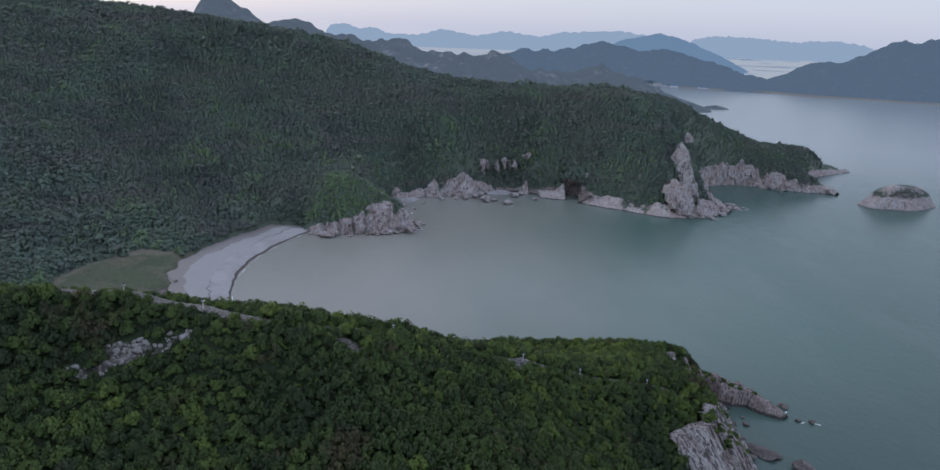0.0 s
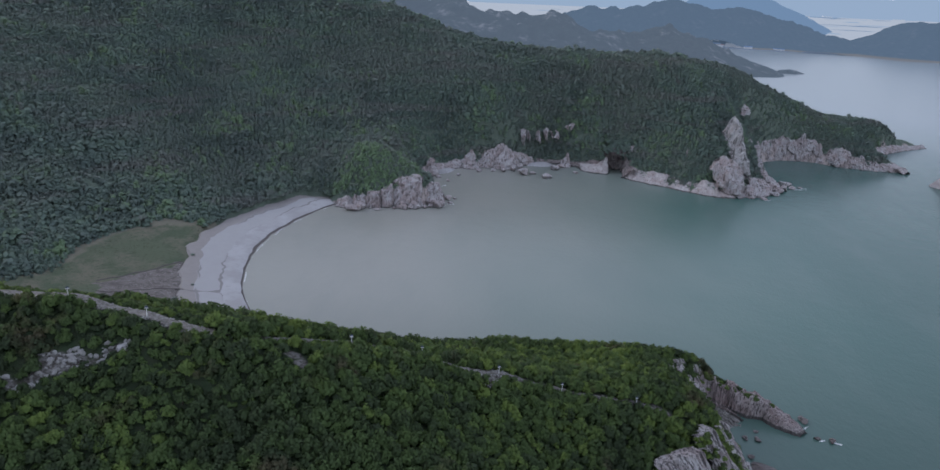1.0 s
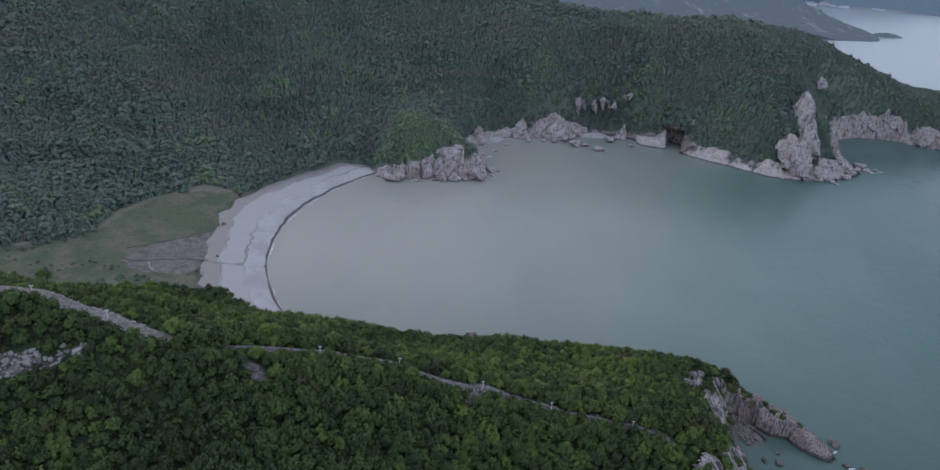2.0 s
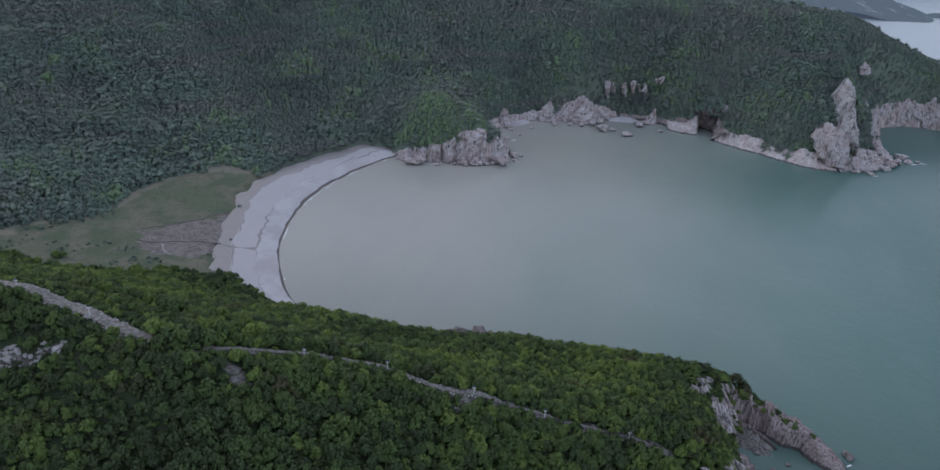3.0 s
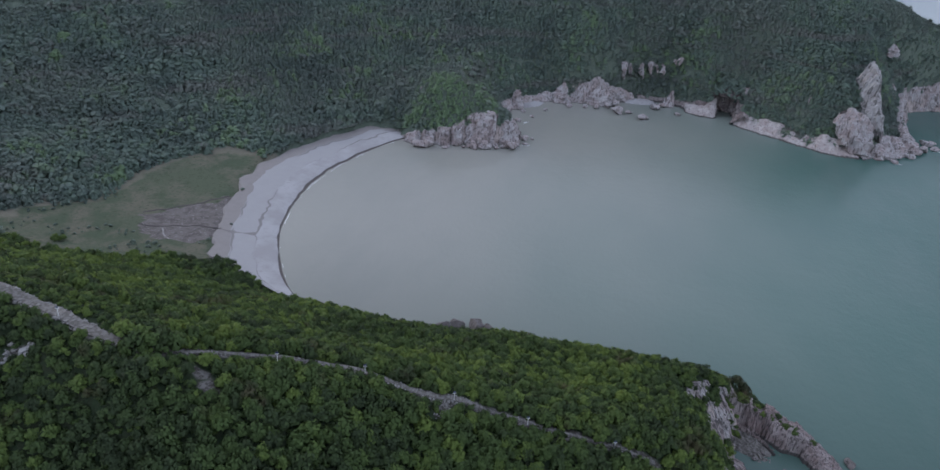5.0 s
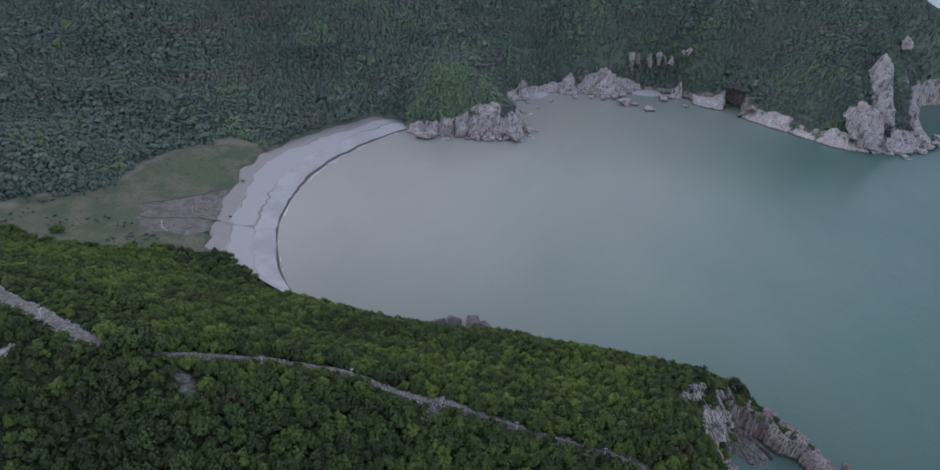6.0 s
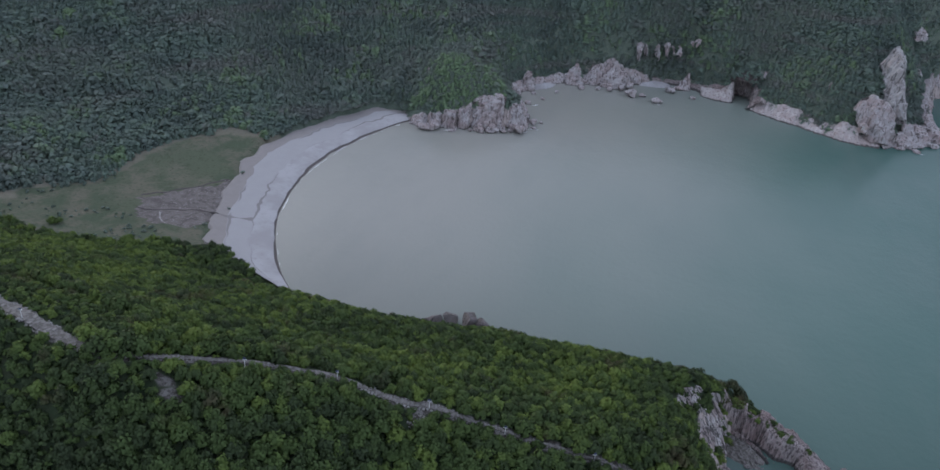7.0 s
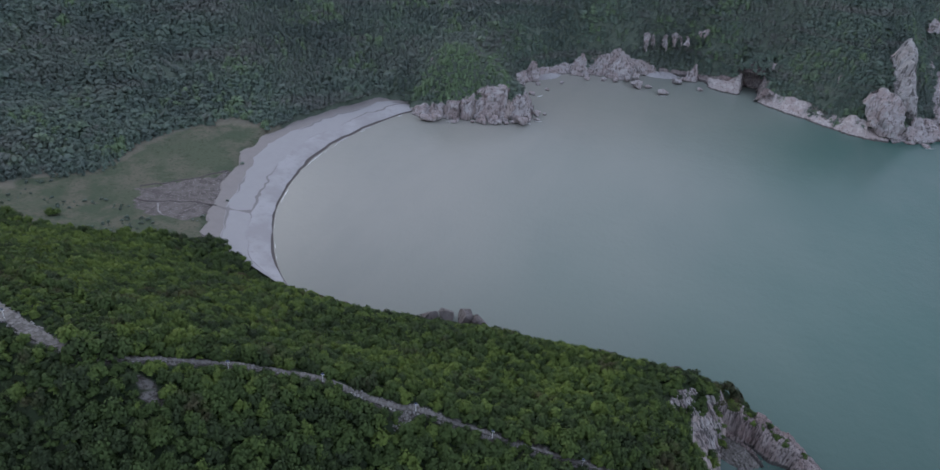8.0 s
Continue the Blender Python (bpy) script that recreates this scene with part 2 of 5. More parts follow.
# The bluish tone is mostly emission put in for haze, not the hills' own colour.
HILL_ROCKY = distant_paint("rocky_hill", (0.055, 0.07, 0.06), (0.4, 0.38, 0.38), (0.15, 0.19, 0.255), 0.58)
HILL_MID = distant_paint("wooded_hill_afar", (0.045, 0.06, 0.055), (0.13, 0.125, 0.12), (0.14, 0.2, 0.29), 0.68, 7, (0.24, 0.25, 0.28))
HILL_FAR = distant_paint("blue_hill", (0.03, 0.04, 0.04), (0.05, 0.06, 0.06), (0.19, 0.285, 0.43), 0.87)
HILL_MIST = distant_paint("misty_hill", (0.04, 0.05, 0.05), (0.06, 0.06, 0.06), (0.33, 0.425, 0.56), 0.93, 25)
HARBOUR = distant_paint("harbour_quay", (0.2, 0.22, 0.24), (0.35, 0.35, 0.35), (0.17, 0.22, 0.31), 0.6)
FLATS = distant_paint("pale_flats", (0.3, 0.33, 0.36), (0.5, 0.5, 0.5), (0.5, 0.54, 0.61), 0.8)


# ---- the lie of the land: shore, ridges and slopes (metres, sea level at 0) ----
# shore stretches in order round the bay: x, y, cliff height, run of the cliff from foot to top
EAST_SPUR = [(548, 1011, 3, 8), (500, 976, 6, 9), (443, 930, 8, 9), (426, 884, 8, 8), (454, 847, 3, 12), (418, 845, 8, 10),
             (380, 851, 15, 8), (352, 871, 22, 8), (314, 868, 24, 8), (291, 850, 24, 8)]
HEADLAND = [(281, 815, 22, 9), (270, 780, 20, 8), (274, 735, 6, 14), (255, 716, 8, 12), (240, 695, 6, 12), (223, 682, 5, 15), (205, 680, 7, 19),
            (178, 689, 8, 19), (150, 709, 8, 17), (123, 725, 8, 13), (126, 738, 13, 3), (125, 764, 18, 3), (112, 766, 18, 3), (109, 746, 8, 4)]
COVE = [(83, 753, 5, 10), (63, 764, 3, 9), (40, 757, 4, 8), (24, 744, 10, 9), (10, 733, 15, 9), (-4, 730, 12, 9), (-28, 722, 6, 9), (-45, 704, 4, 9),
        (-60, 682, 4, 8), (-61, 662, 8, 7), (-48, 634, 11, 7)]
KNOLL = [(-35, 604, 10, 8), (-44, 591, 16, 8), (-60, 585, 17, 8), (-79, 577, 12, 8), (-103, 566, 8, 8), (-120, 569, 4, 6)]
BEACH = [(-126, 557, 0, 0), (-136, 523, 0, 0), (-141, 493, 0, 0), (-143, 465, 0, 0), (-138, 431, 0, 0), (-129, 401, 0, 0),
         (-118, 380, 0, 0), (-101, 355, 0, 0), (-85, 339, 0, 0)]
NORTH_SHORE = [(-72, 335, 3, 4), (-44, 330, 6, 6), (-19, 338, 5, 8), (5, 345, 5, 8), (40, 339, 9, 8), (75, 336, 16, 8), (102, 336, 18, 9)]
TIP = [(115, 343, 5, 10), (131, 341, 2, 14), (143, 331, 2, 14), (152, 320, 2, 14), (155, 311, 2, 14), (149, 299, 2, 14), (138, 305, 2, 14),
       (127, 313, 3, 14), (118, 320, 22, 8), (115, 310, 24, 10), (117, 298, 24, 17), (120, 284, 28, 19), (124, 266, 32, 22), (119, 250, 33, 20)]
SOUTH_SHORE = [(110, 232, 25, 20), (98, 202, 18, 12), (70, 150, 15, 10), (10, 95, 14, 12), (-110, 55, 14, 12), (-400, 20, 12, 12)]
INLAND = [(-1500, 0, 12, 10), (-1500, 1500, 12, 10), (-300, 1380, 10, 10), (60, 1250, 10, 10), (260, 1120, 10, 10), (420, 1055, 8, 10), (500, 1030, 6, 10)]
SHORE = np.array(EAST_SPUR + HEADLAND + COVE + KNOLL + BEACH + NORTH_SHORE + TIP + SOUTH_SHORE + INLAND, float)

# ridges, spurs and valley floors: lines of x, y, z
NEAR_RIDGE = [(-420, 90, 112), (-260, 140, 101), (-130, 178, 88), (-93, 197, 85.5), (-72, 195, 84.5), (-42, 187, 78), (-27, 198, 74), (-18, 212, 74), (0, 226, 65),
              (24, 235, 55.2), (45, 240, 49.2), (70, 246, 43), (86, 256, 39), (94, 264, 35.5), (99, 270, 31)]
NEAR_NORTH = [(-120, 248, 52), (-39, 246, 55), (-12, 260, 45.5), (25, 276, 37), (49, 273, 38.5), (66, 283, 34.5), (84, 281, 33.5)]
NEAR_EDGE = [(-158, 318, 12), (-109, 294, 28.5), (-50, 308, 22), (-11, 306, 22.5), (40, 312, 27), (80, 312, 29.5), (98, 308, 30.5), (106, 311, 28.5)]
NEAR_SOUTH = [(-93, 172, 70), (-78, 165, 66.5), (-36, 172, 66), (9, 169, 57.5), (19, 209, 50), (38, 214, 41), (67, 227, 36), (86, 240, 35)]
NEAR_FOOT = [(-200, 90, 60), (-80, 120, 48), (0, 130, 42), (60, 175, 32)]
VALLEY = [(-155, 378, 2.8), (-185, 412, 3), (-200, 375, 3.5), (-245, 390, 4.5), (-295, 340, 8), (-240, 448, 5), (-192, 482, 4.2), (-400, 320, 26), (-420, 240, 60)]
VALLEY_SOUTH = [(-290, 318, 9), (-251, 333, 6.5), (-225, 330, 6.5), (-207, 328, 6.5), (-179, 337, 6), (-157, 345, 5), (-143, 350, 4)]
FOOTHILL = [(-174, 562, 13), (-157, 603, 9), (-103, 604, 39), (-72, 606, 30), (-90, 646, 30), (-102, 690, 45), (-146, 695, 50), (-177, 655, 37), (-330, 440, 16), (-360, 500, 42)]
FACE = [(-230, 721, 71), (-254, 788, 92), (-7, 744, 50), (12, 745, 45), (9, 803, 86)]
HEAD_FACE = [(70, 790, 60), (100, 768, 40), (133, 752, 23), (187, 722, 34), (208, 734, 50)]
HEAD_UPPER = [(20, 830, 92), (80, 815, 82), (140, 795, 76), (190, 785, 80), (222, 800, 82), (246, 838, 62)]
MAIN_RIDGE = [(-800, 850, 185), (-560, 900, 175), (-438, 900, 169), (-335, 900, 161), (-230, 895, 147), (-124, 885, 132), (-52, 870, 107), (53, 865, 99), (100, 866, 104), (125, 864, 104),
              (155, 862, 103), (175, 862, 103), (195, 862, 99), (222, 862, 93), (246, 866, 89), (268, 872, 82), (296, 886, 65), (326, 900, 52), (358, 904, 47), (398, 892, 39), (432, 868, 20)]
WEST_SLOPE = [(-700, 450, 130), (-480, 480, 82), (-480, 620, 115), (-350, 650, 88)]
OUTER_SPUR = [(377, 955, 40), (418, 960, 38), (459, 968, 36), (490, 985, 22), (528, 1000, 6)]
BEHIND = [(100, 1000, 70), (0, 980, 80), (-200, 1100, 115), (300, 980, 58), (-900, 1200, 145)]

def shore_distance(x, y):
    """Metres to the shore (inland: plus), and the cliff's height and run there."""
    a, b = SHORE, np.roll(SHORE, -1, 0)
    best, tall, run, inside = np.full(x.shape, 1e9), np.zeros(x.shape), np.zeros(x.shape), np.zeros(x.shape, bool)
    for p, q in zip(a, b):
        ux, uy = q[0] - p[0], q[1] - p[1]
        s = np.clip(((x - p[0]) * ux + (y - p[1]) * uy) / (ux * ux + uy * uy), 0, 1)
        d = np.hypot(x - p[0] - s * ux, y - p[1] - s * uy)
        near = d < best
        best, tall, run = np.where(near, d, best), np.where(near, p[2] + s * (q[2] - p[2]), tall), np.where(near, p[3] + s * (q[3] - p[3]), run)
        inside ^= ((p[1] > y) != (q[1] > y)) & (x < p[0] + (y - p[1]) * ux / (uy if uy else 1e-9))
    return np.where(inside, best, -best), tall, run


def lattice(ix, iy, seed):
    h = (ix.astype(np.int64) * 374761393 + iy.astype(np.int64) * 668265263 + seed * 974634777) & 0xFFFFFFFF
    h = ((h ^ (h >> 13)) * 1274126177) & 0xFFFFFFFF
    return ((h ^ (h >> 16)) & 0xFFFF) / 32767.5 - 1


def wave(x, y, size, seed=0):
    """Smooth noise between -1 and 1 with bumps of about that size."""
    x, y = np.asarray(x, float) / size, np.asarray(y, float) / size
    ix, iy = np.floor(x), np.floor(y)
    fx, fy = x - ix, y - iy
    fx, fy = fx * fx * (3 - 2 * fx), fy * fy * (3 - 2 * fy)
    top = lattice(ix, iy, seed) * (1 - fx) + lattice(ix + 1, iy, seed) * fx
    low = lattice(ix, iy + 1, seed) * (1 - fx) + lattice(ix + 1, iy + 1, seed) * fx
    return top * (1 - fy) + low * fy


def along(line, step):
    """Points every step metres along a line."""
    line = np.array(line, float)
    out = []
    for p, q in zip(line[:-1], line[1:]):
        n = max(1, int(np.hypot(*(q - p)[:2]) // step))
        out += [p + (q - p) * k / n for k in range(n)]
    return np.array(out + [line[-1]])


def inland_of(k):
    """The unit vector that points inland at a corner of the shore."""
    p, q = SHORE[k - 1], SHORE[(k + 1) % len(SHORE)]
    n = np.array([-(q - p)[1], (q - p)[0]])
    n /= np.hypot(*n)
    return n if shore_distance(*(SHORE[k, :2] + 2 * n).reshape(2, 1))[0][0] > 0 else -n


def surface_through(lines):
    """A taut smooth surface over the lines of the land and its shore."""
    knots = [along(line, 14) for line in lines]
    for k, (x, y, tall, run) in enumerate(SHORE):
        n = inland_of(k)
        knots.append(np.array([(x, y, 0.0)]))
        back = (x + n[0] * (run + 3), y + n[1] * (run + 3), tall + 1) if tall else (x + n[0] * 22, y + n[1] * 22, 2.6)
        if shore_distance(np.array([back[0]]), np.array([back[1]]))[0][0] > 2.5:
            knots.append(np.array([back]))
    knots = np.concatenate(knots)
    apart = np.hypot(knots[:, None, 0] - knots[None, :, 0], knots[:, None, 1] - knots[None, :, 1])
    size = len(knots)
    a = np.zeros((size + 1, size + 1))
    a[:size, :size], a[size, :size], a[:size, size] = apart - 3.0 * np.eye(size), 1, 1
    return knots, np.linalg.solve(a, np.r_[knots[:, 2], 0])


KNOTS, PULL = surface_through([NEAR_RIDGE, NEAR_NORTH, NEAR_EDGE, NEAR_SOUTH, NEAR_FOOT, VALLEY, VALLEY_SOUTH, FOOTHILL, FACE, HEAD_FACE, HEAD_UPPER, MAIN_RIDGE, WEST_SLOPE, OUTER_SPUR] + [[p] for p in BEHIND])


def height(x, y):
    """The ground's height over the sea."""
    x, y = np.asarray(x, float), np.asarray(y, float)
    d, tall, run = shore_distance(x, y)
    z = np.full(x.shape, PULL[-1])
    for (kx, ky, _), w in zip(KNOTS, PULL):
        z += w * np.hypot(x - kx, y - ky)
    rough = np.clip((d - 12) / 60, 0, 1) * np.clip((z - 5) / 18, 0, 1)
    z = z + rough * (2.6 * wave(x, y, 55, 1) + 1.6 * wave(x, y, 24, 2)) + 0.25 * wave(x, y, 8, 3)
    z = np.maximum(z, np.minimum(0.12 * d, 1.5))
    r = np.maximum(run, 1)
    under = -4.0 + (tall + 2) * (np.clip(d + 0.5, 0, None) / r) ** 0.8 + 3 * np.clip(d - r, 0, None)
    z = np.where(tall > 1, np.minimum(z, under), z)
    return np.where(d > 0, z, np.maximum(0.16 * d - np.where(tall > 1, 1.5, 0.0), -9))
# ---- end of the land ----


# ---- mesh helpers ----
def mesh_of(name, verts, faces, material, smooth=False):
    """A mesh from arrays of corners and of equal-sided faces."""
    me = bpy.data.meshes.new(name)
    verts, faces = np.asarray(verts, np.float32), np.asarray(faces, np.int32)
    n, k = faces.shape
    me.vertices.add(len(verts))
    me.vertices.foreach_set("co", verts.ravel())
    me.loops.add(n * k)
    me.loops.foreach_set("vertex_index", faces.ravel())
    me.polygons.add(n)
    me.polygons.foreach_set("loop_start", np.arange(n, dtype=np.int32) * k)
    me.polygons.foreach_set("use_smooth", np.full(n, smooth))
    me.materials.append(material)
    me.update(calc_edges=True)
    return me


def give(me, name, values):
    me.attributes.new(name, "FLOAT", "POINT").data.foreach_set("value", np.asarray(values, np.float32))


def give_ways(me, name, ways):
    me.attributes.new(name, "FLOAT_VECTOR", "POINT").data.foreach_set("vector", np.asarray(ways, np.float32).ravel())


def sheet(nu, nv):
    """Faces of a grid of nu x nv corners, row by row."""
    a = (np.arange(nv - 1)[:, None] * nu + np.arange(nu - 1)).ravel()
    return np.stack([a, a + 1, a + nu + 1, a + nu], 1)


def part(name, bm, material, parent, label=""):
    """One mesh object under a thing."""
    me = bpy.data.meshes.new(name)
    bm.to_mesh(me)
    bm.free()
    me.materials.append(material)
    ob = new(name, me)
    ob.parent = parent
    return tagged(ob, label)


def within(x, y, ring):
    """Which points lie inside a ring of corners."""
    out = np.zeros(np.shape(x), bool)
    for (ax, ay), (bx, by) in zip(ring, ring[1:] + ring[:1]):
        out ^= ((ay > y) != (by > y)) & (x < ax + (y - ay) * (bx - ax) / ((by - ay) or 1e-9))
    return out


def from_line(x, y, line):
    """Distance to a line of corners, and the signed side (plus: left of its run)."""
    best, side = np.full(np.shape(x), 1e9), np.zeros(np.shape(x))
    for p, q in zip(line[:-1], line[1:]):
        ux, uy = q[0] - p[0], q[1] - p[1]
        s = np.clip(((x - p[0]) * ux + (y - p[1]) * uy) / (ux * ux + uy * uy), 0, 1)
        d = np.hypot(x - p[0] - s * ux, y - p[1] - s * uy)
        side = np.where(d < best, np.sign(ux * (y - p[1]) - uy * (x - p[0])), side)
        best = np.minimum(best, d)
    return best, side


# ---- ground, sea and beach ----
SAND_BACK = [(-112, 345), (-147, 358), (-158, 385), (-177, 427), (-184, 452), (-187, 476), (-181, 510), (-166, 548), (-150, 580), (-127, 584), (-118, 570)]
SAND_RING = [(b[0], b[1]) for b in BEACH] + [(-74, 330), (-90, 336)] + SAND_BACK
MEADOW = [(-141, 356), (-150, 385), (-168, 427), (-175, 455), (-180, 486), (-190, 490), (-216, 483), (-231, 452), (-243, 427), (-238, 395), (-254, 369), (-281, 345),
          (-330, 312), (-290, 306), (-255, 326), (-225, 325), (-207, 323), (-179, 331), (-157, 340), (-143, 347)]
MUD = [(-150, 378), (-154, 392), (-161, 407), (-171, 423), (-185, 409), (-196, 392), (-205, 382), (-198, 370), (-187, 362), (-170, 360), (-158, 368)]
PATH_LINE = [(-150, 184), (-122, 192), (-104, 197), (-93, 199), (-75, 198), (-62, 195.5), (-50, 195), (-41, 199), (-35, 205), (-23, 214), (-14, 220), (-3, 227),
             (5, 230.5), (12, 231.5), (19, 233), (24, 235.2), (35, 238.6), (45, 241), (58, 243.6), (70, 245), (84, 248)]
BARE = [(-99, 169.5, 1.5), (-93.5, 172, 1.5), (-88.5, 178.5, 2.0), (-83, 181, 2.0), (-77, 184, 1.8), (-73, 185, 1.7), (-33.5, 197.8, 1.6), (-31.5, 196.6, 2.1), (-29, 195.0, 2.3), (-26, 193.8, 2.1), (-96.5, 171.5, 1.4), (-91, 174, 1.4), (-86, 178.5, 1.4), (-79.5, 181.5, 1.6), (-76, 181.5, 1.3), (22.3, 230.5, 1.5), (22, 227.5, 1.2)]


def bare_at(x, y):
    out = np.zeros(np.shape(x))
    for bx, by, r in BARE:
        out = np.maximum(out, np.clip(1.6 - np.hypot(x - bx, y - by) / r + 0.5 * wave(x, y, 4, 9), 0, 1))
    return out


def graded(*spans):
    """Coordinates from spans of (start, end, step)."""
    return np.concatenate([np.arange(a, b, s) for a, b, s in spans])


gx = graded((-1480, -620, 40), (-620, -320, 6), (-320, 300, 2.8), (300, 560, 5), (560, 601, 20))
gy = graded((-60, 130, 15), (130, 910, 2.8), (910, 1050, 6), (1050, 1500, 30))
mx, my = [a.ravel() for a in np.meshgrid(gx, gy)]
mz = height(mx, my)
sandy = within(mx, my, SAND_RING)
shore_d, shore_tall, shore_run = shore_distance(mx, my)
mz = np.where(sandy, np.minimum(mz, 1.3 + 0.03 * shore_d) - 0.7, mz)
me = mesh_of("ground", np.stack([mx, my, mz], 1), sheet(len(gx), len(gy)), GROUND, True)
jx, jy = mx + 5 * wave(mx, my, 9, 31), my + 5 * wave(mx, my, 9, 32)
give(me, "grass", within(jx, jy, MEADOW))
give(me, "hazed_scrub", my > np.interp(mx, [-300, -200, -150], [300, 395, 395]))
dry_edge = from_line(jx, jy, [(-183, 490), (-216, 485), (-232, 453), (-244, 428), (-239, 396), (-262, 364), (-300, 335)])[0]
give(me, "dry", np.clip(1.25 - dry_edge / 9 + 0.5 * wave(mx, my, 12, 36), 0, 1))
give(me, "mud", within(mx + 5 * wave(mx, my, 9, 33), my + 5 * wave(mx, my, 9, 34), MUD))
give(me, "rock", (shore_d < 0.8 * shore_run + 1 + 2.5 * wave(mx, my, 7, 35)) & (shore_tall > 2))
give(me, "bare", np.maximum(bare_at(mx, my), np.clip(1.4 - from_line(mx, my, PATH_LINE)[0] / 2.2, 0, 1)))
tagged(new("ground", me), "steep green coastal hills with soil, meadow and mud flat", "ground", kind="structure")

sx = graded((-2400, -400, 200), (-400, 700, 20), (700, 3600, 145))
sy = graded((-400, 80, 60), (80, 1100, 20), (1100, 4800, 120))
wx, wy = [a.ravel() for a in np.meshgrid(sx, sy)]
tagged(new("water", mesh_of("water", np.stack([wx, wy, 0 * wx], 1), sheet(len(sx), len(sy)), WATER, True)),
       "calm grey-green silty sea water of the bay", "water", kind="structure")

# the beach: columns along the shore, rows from the water's edge to the grass
edge = along([(-118, 571)] + [(b[0], b[1]) for b in BEACH] + [(-73, 331)], 1.6)
back = along(SAND_BACK[::-1], 1.6)
cols, rows = 300, 110
edge = edge[np.linspace(0, len(edge) - 1, cols).round().astype(int)]
back = back[np.linspace(0, len(back) - 1, cols).round().astype(int)]
for arr, kernel in ((edge, np.hanning(37)[1:-1] / np.hanning(37).sum()), (back, np.ones(9) / 9)):
    for k in range(2):
        arr[:, k] = np.convolve(np.pad(arr[:, k], len(kernel) // 2, "edge"), kernel, "valid")
v = np.linspace(-0.12, 1.1, rows)[:, None]
bx, by = edge[:, 0] * (1 - v) + back[:, 0] * v, edge[:, 1] * (1 - v) + back[:, 1] * v
reach = np.hypot(*(back - edge).T)[None, :] * v
berm = reach + 2.2 * wave(bx, by, 26, 41) + 0.8 * wave(bx, by, 7, 42)
bz = np.where(reach < 0, 0.16 * reach, 1.3 * (1 - np.exp(-np.maximum(berm, 0) / 5.0)) + 0.035 * np.maximum(berm, 0) + 0.12 * wave(bx, by, 10, 43))
bz = np.where(reach < 1, np.minimum(bz, 0.16 * reach + 0.06), bz)
bz = bz - 1.8 * np.clip((v - 0.95 - 0.08 * wave(bx, by, 14, 59) - 0.03 * wave(bx, by, 5, 60)) / 0.06, 0, 1)
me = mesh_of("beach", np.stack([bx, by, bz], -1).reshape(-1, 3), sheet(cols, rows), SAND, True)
give(me, "wet", np.clip(1.5 - np.abs(berm - 0.8) / 1.5, 0, 1).ravel())
stream = from_line(bx, by, [(-170, 383), (-161, 385.5), (-150, 384.5), (-138, 388)])[0] + 1.2 * wave(bx, by, 6, 48)
cusp = reach + 4 * wave(bx, by, 34, 44) + 4.5 * np.abs(wave(bx, by, 15, 45)) + 1.2 * wave(bx, by, 4, 49)
line = np.abs(cusp - 21)
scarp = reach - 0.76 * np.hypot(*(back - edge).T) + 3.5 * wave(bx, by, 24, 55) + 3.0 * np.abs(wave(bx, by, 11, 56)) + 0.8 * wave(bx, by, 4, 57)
# The grey shadow band under the scarp, painted into the sand.
scarp_shadow = np.clip(1 - np.abs(scarp + 1.2) / 2.0, 0, 1) * np.clip(0.55 + 0.8 * wave(bx, by, 18, 58), 0, 1)
give(me, "line", (np.clip(1.15 - line / 1.1, 0, 1) * np.clip(0.45 + 1.0 * wave(bx, by, 22, 46), 0, 1) + 0.5 * np.clip(1 - (cusp - 21) / 6, 0, 1) * (cusp > 21) * np.clip(0.6 + wave(bx, by, 19, 50), 0, 1) + np.clip(1.3 - stream / 1.2, 0, 1) + scarp_shadow).clip(0, 1).ravel())
give(me, "step", np.clip(0.5 + 0.35 * (cusp - 21), 0, 1).ravel())
give(me, "back", np.clip(0.5 + 0.6 * scarp, 0, 1).ravel())
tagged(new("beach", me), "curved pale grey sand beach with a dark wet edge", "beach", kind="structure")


def ribbon(name, points, wide, material, label):
    """A narrow strip that follows the ground."""
    line = along([(a, b, 0) for a, b in points], 0.8)
    for k in range(2):
        line[:, k] = np.convolve(np.pad(line[:, k], 4, "edge"), np.ones(9) / 9, "valid")
    line[:, 0] += 1.2 * wave(line[:, 0], line[:, 1], 6, 51)
    line[:, 1] += 1.2 * wave(line[:, 0], line[:, 1], 6, 52)
    run = np.gradient(line[:, :2], axis=0)
    run /= np.hypot(*run.T)[:, None]
    half = wide * (0.5 + 0.3 * wave(np.arange(len(line)), 0 * line[:, 0], 7, 53))[:, None] * np.array([-1, -0.4, 0.4, 1])
    x, y = line[:, :1] - run[:, 1:2] * half, line[:, 1:2] + run[:, :1] * half
    z = height(x, y) + np.array([-0.15, 0.22, 0.22, -0.15])
    tagged(new(name, mesh_of(name, np.stack([x, y, z], -1).reshape(-1, 3), sheet(4, len(line)), material)), label, name.replace("_", " "), kind="structure")


ribbon("stream", [(-200, 373), (-192, 373), (-182, 377), (-172, 382), (-162, 385), (-155, 385)], 1.3, DAMP, "thin dark stream winding over the mud flat")
ribbon("stream", [(-186, 374), (-182, 369), (-177, 366), (-172, 364)], 0.9, PEBBLE, "dry pale pebble channel on the mud flat")
ribbon("earth_bank", [(-206, 384), (-197, 393), (-188, 404), (-180, 416), (-174, 424)], 1.6, DAMP, "low dark earth bank at the meadow's edge")


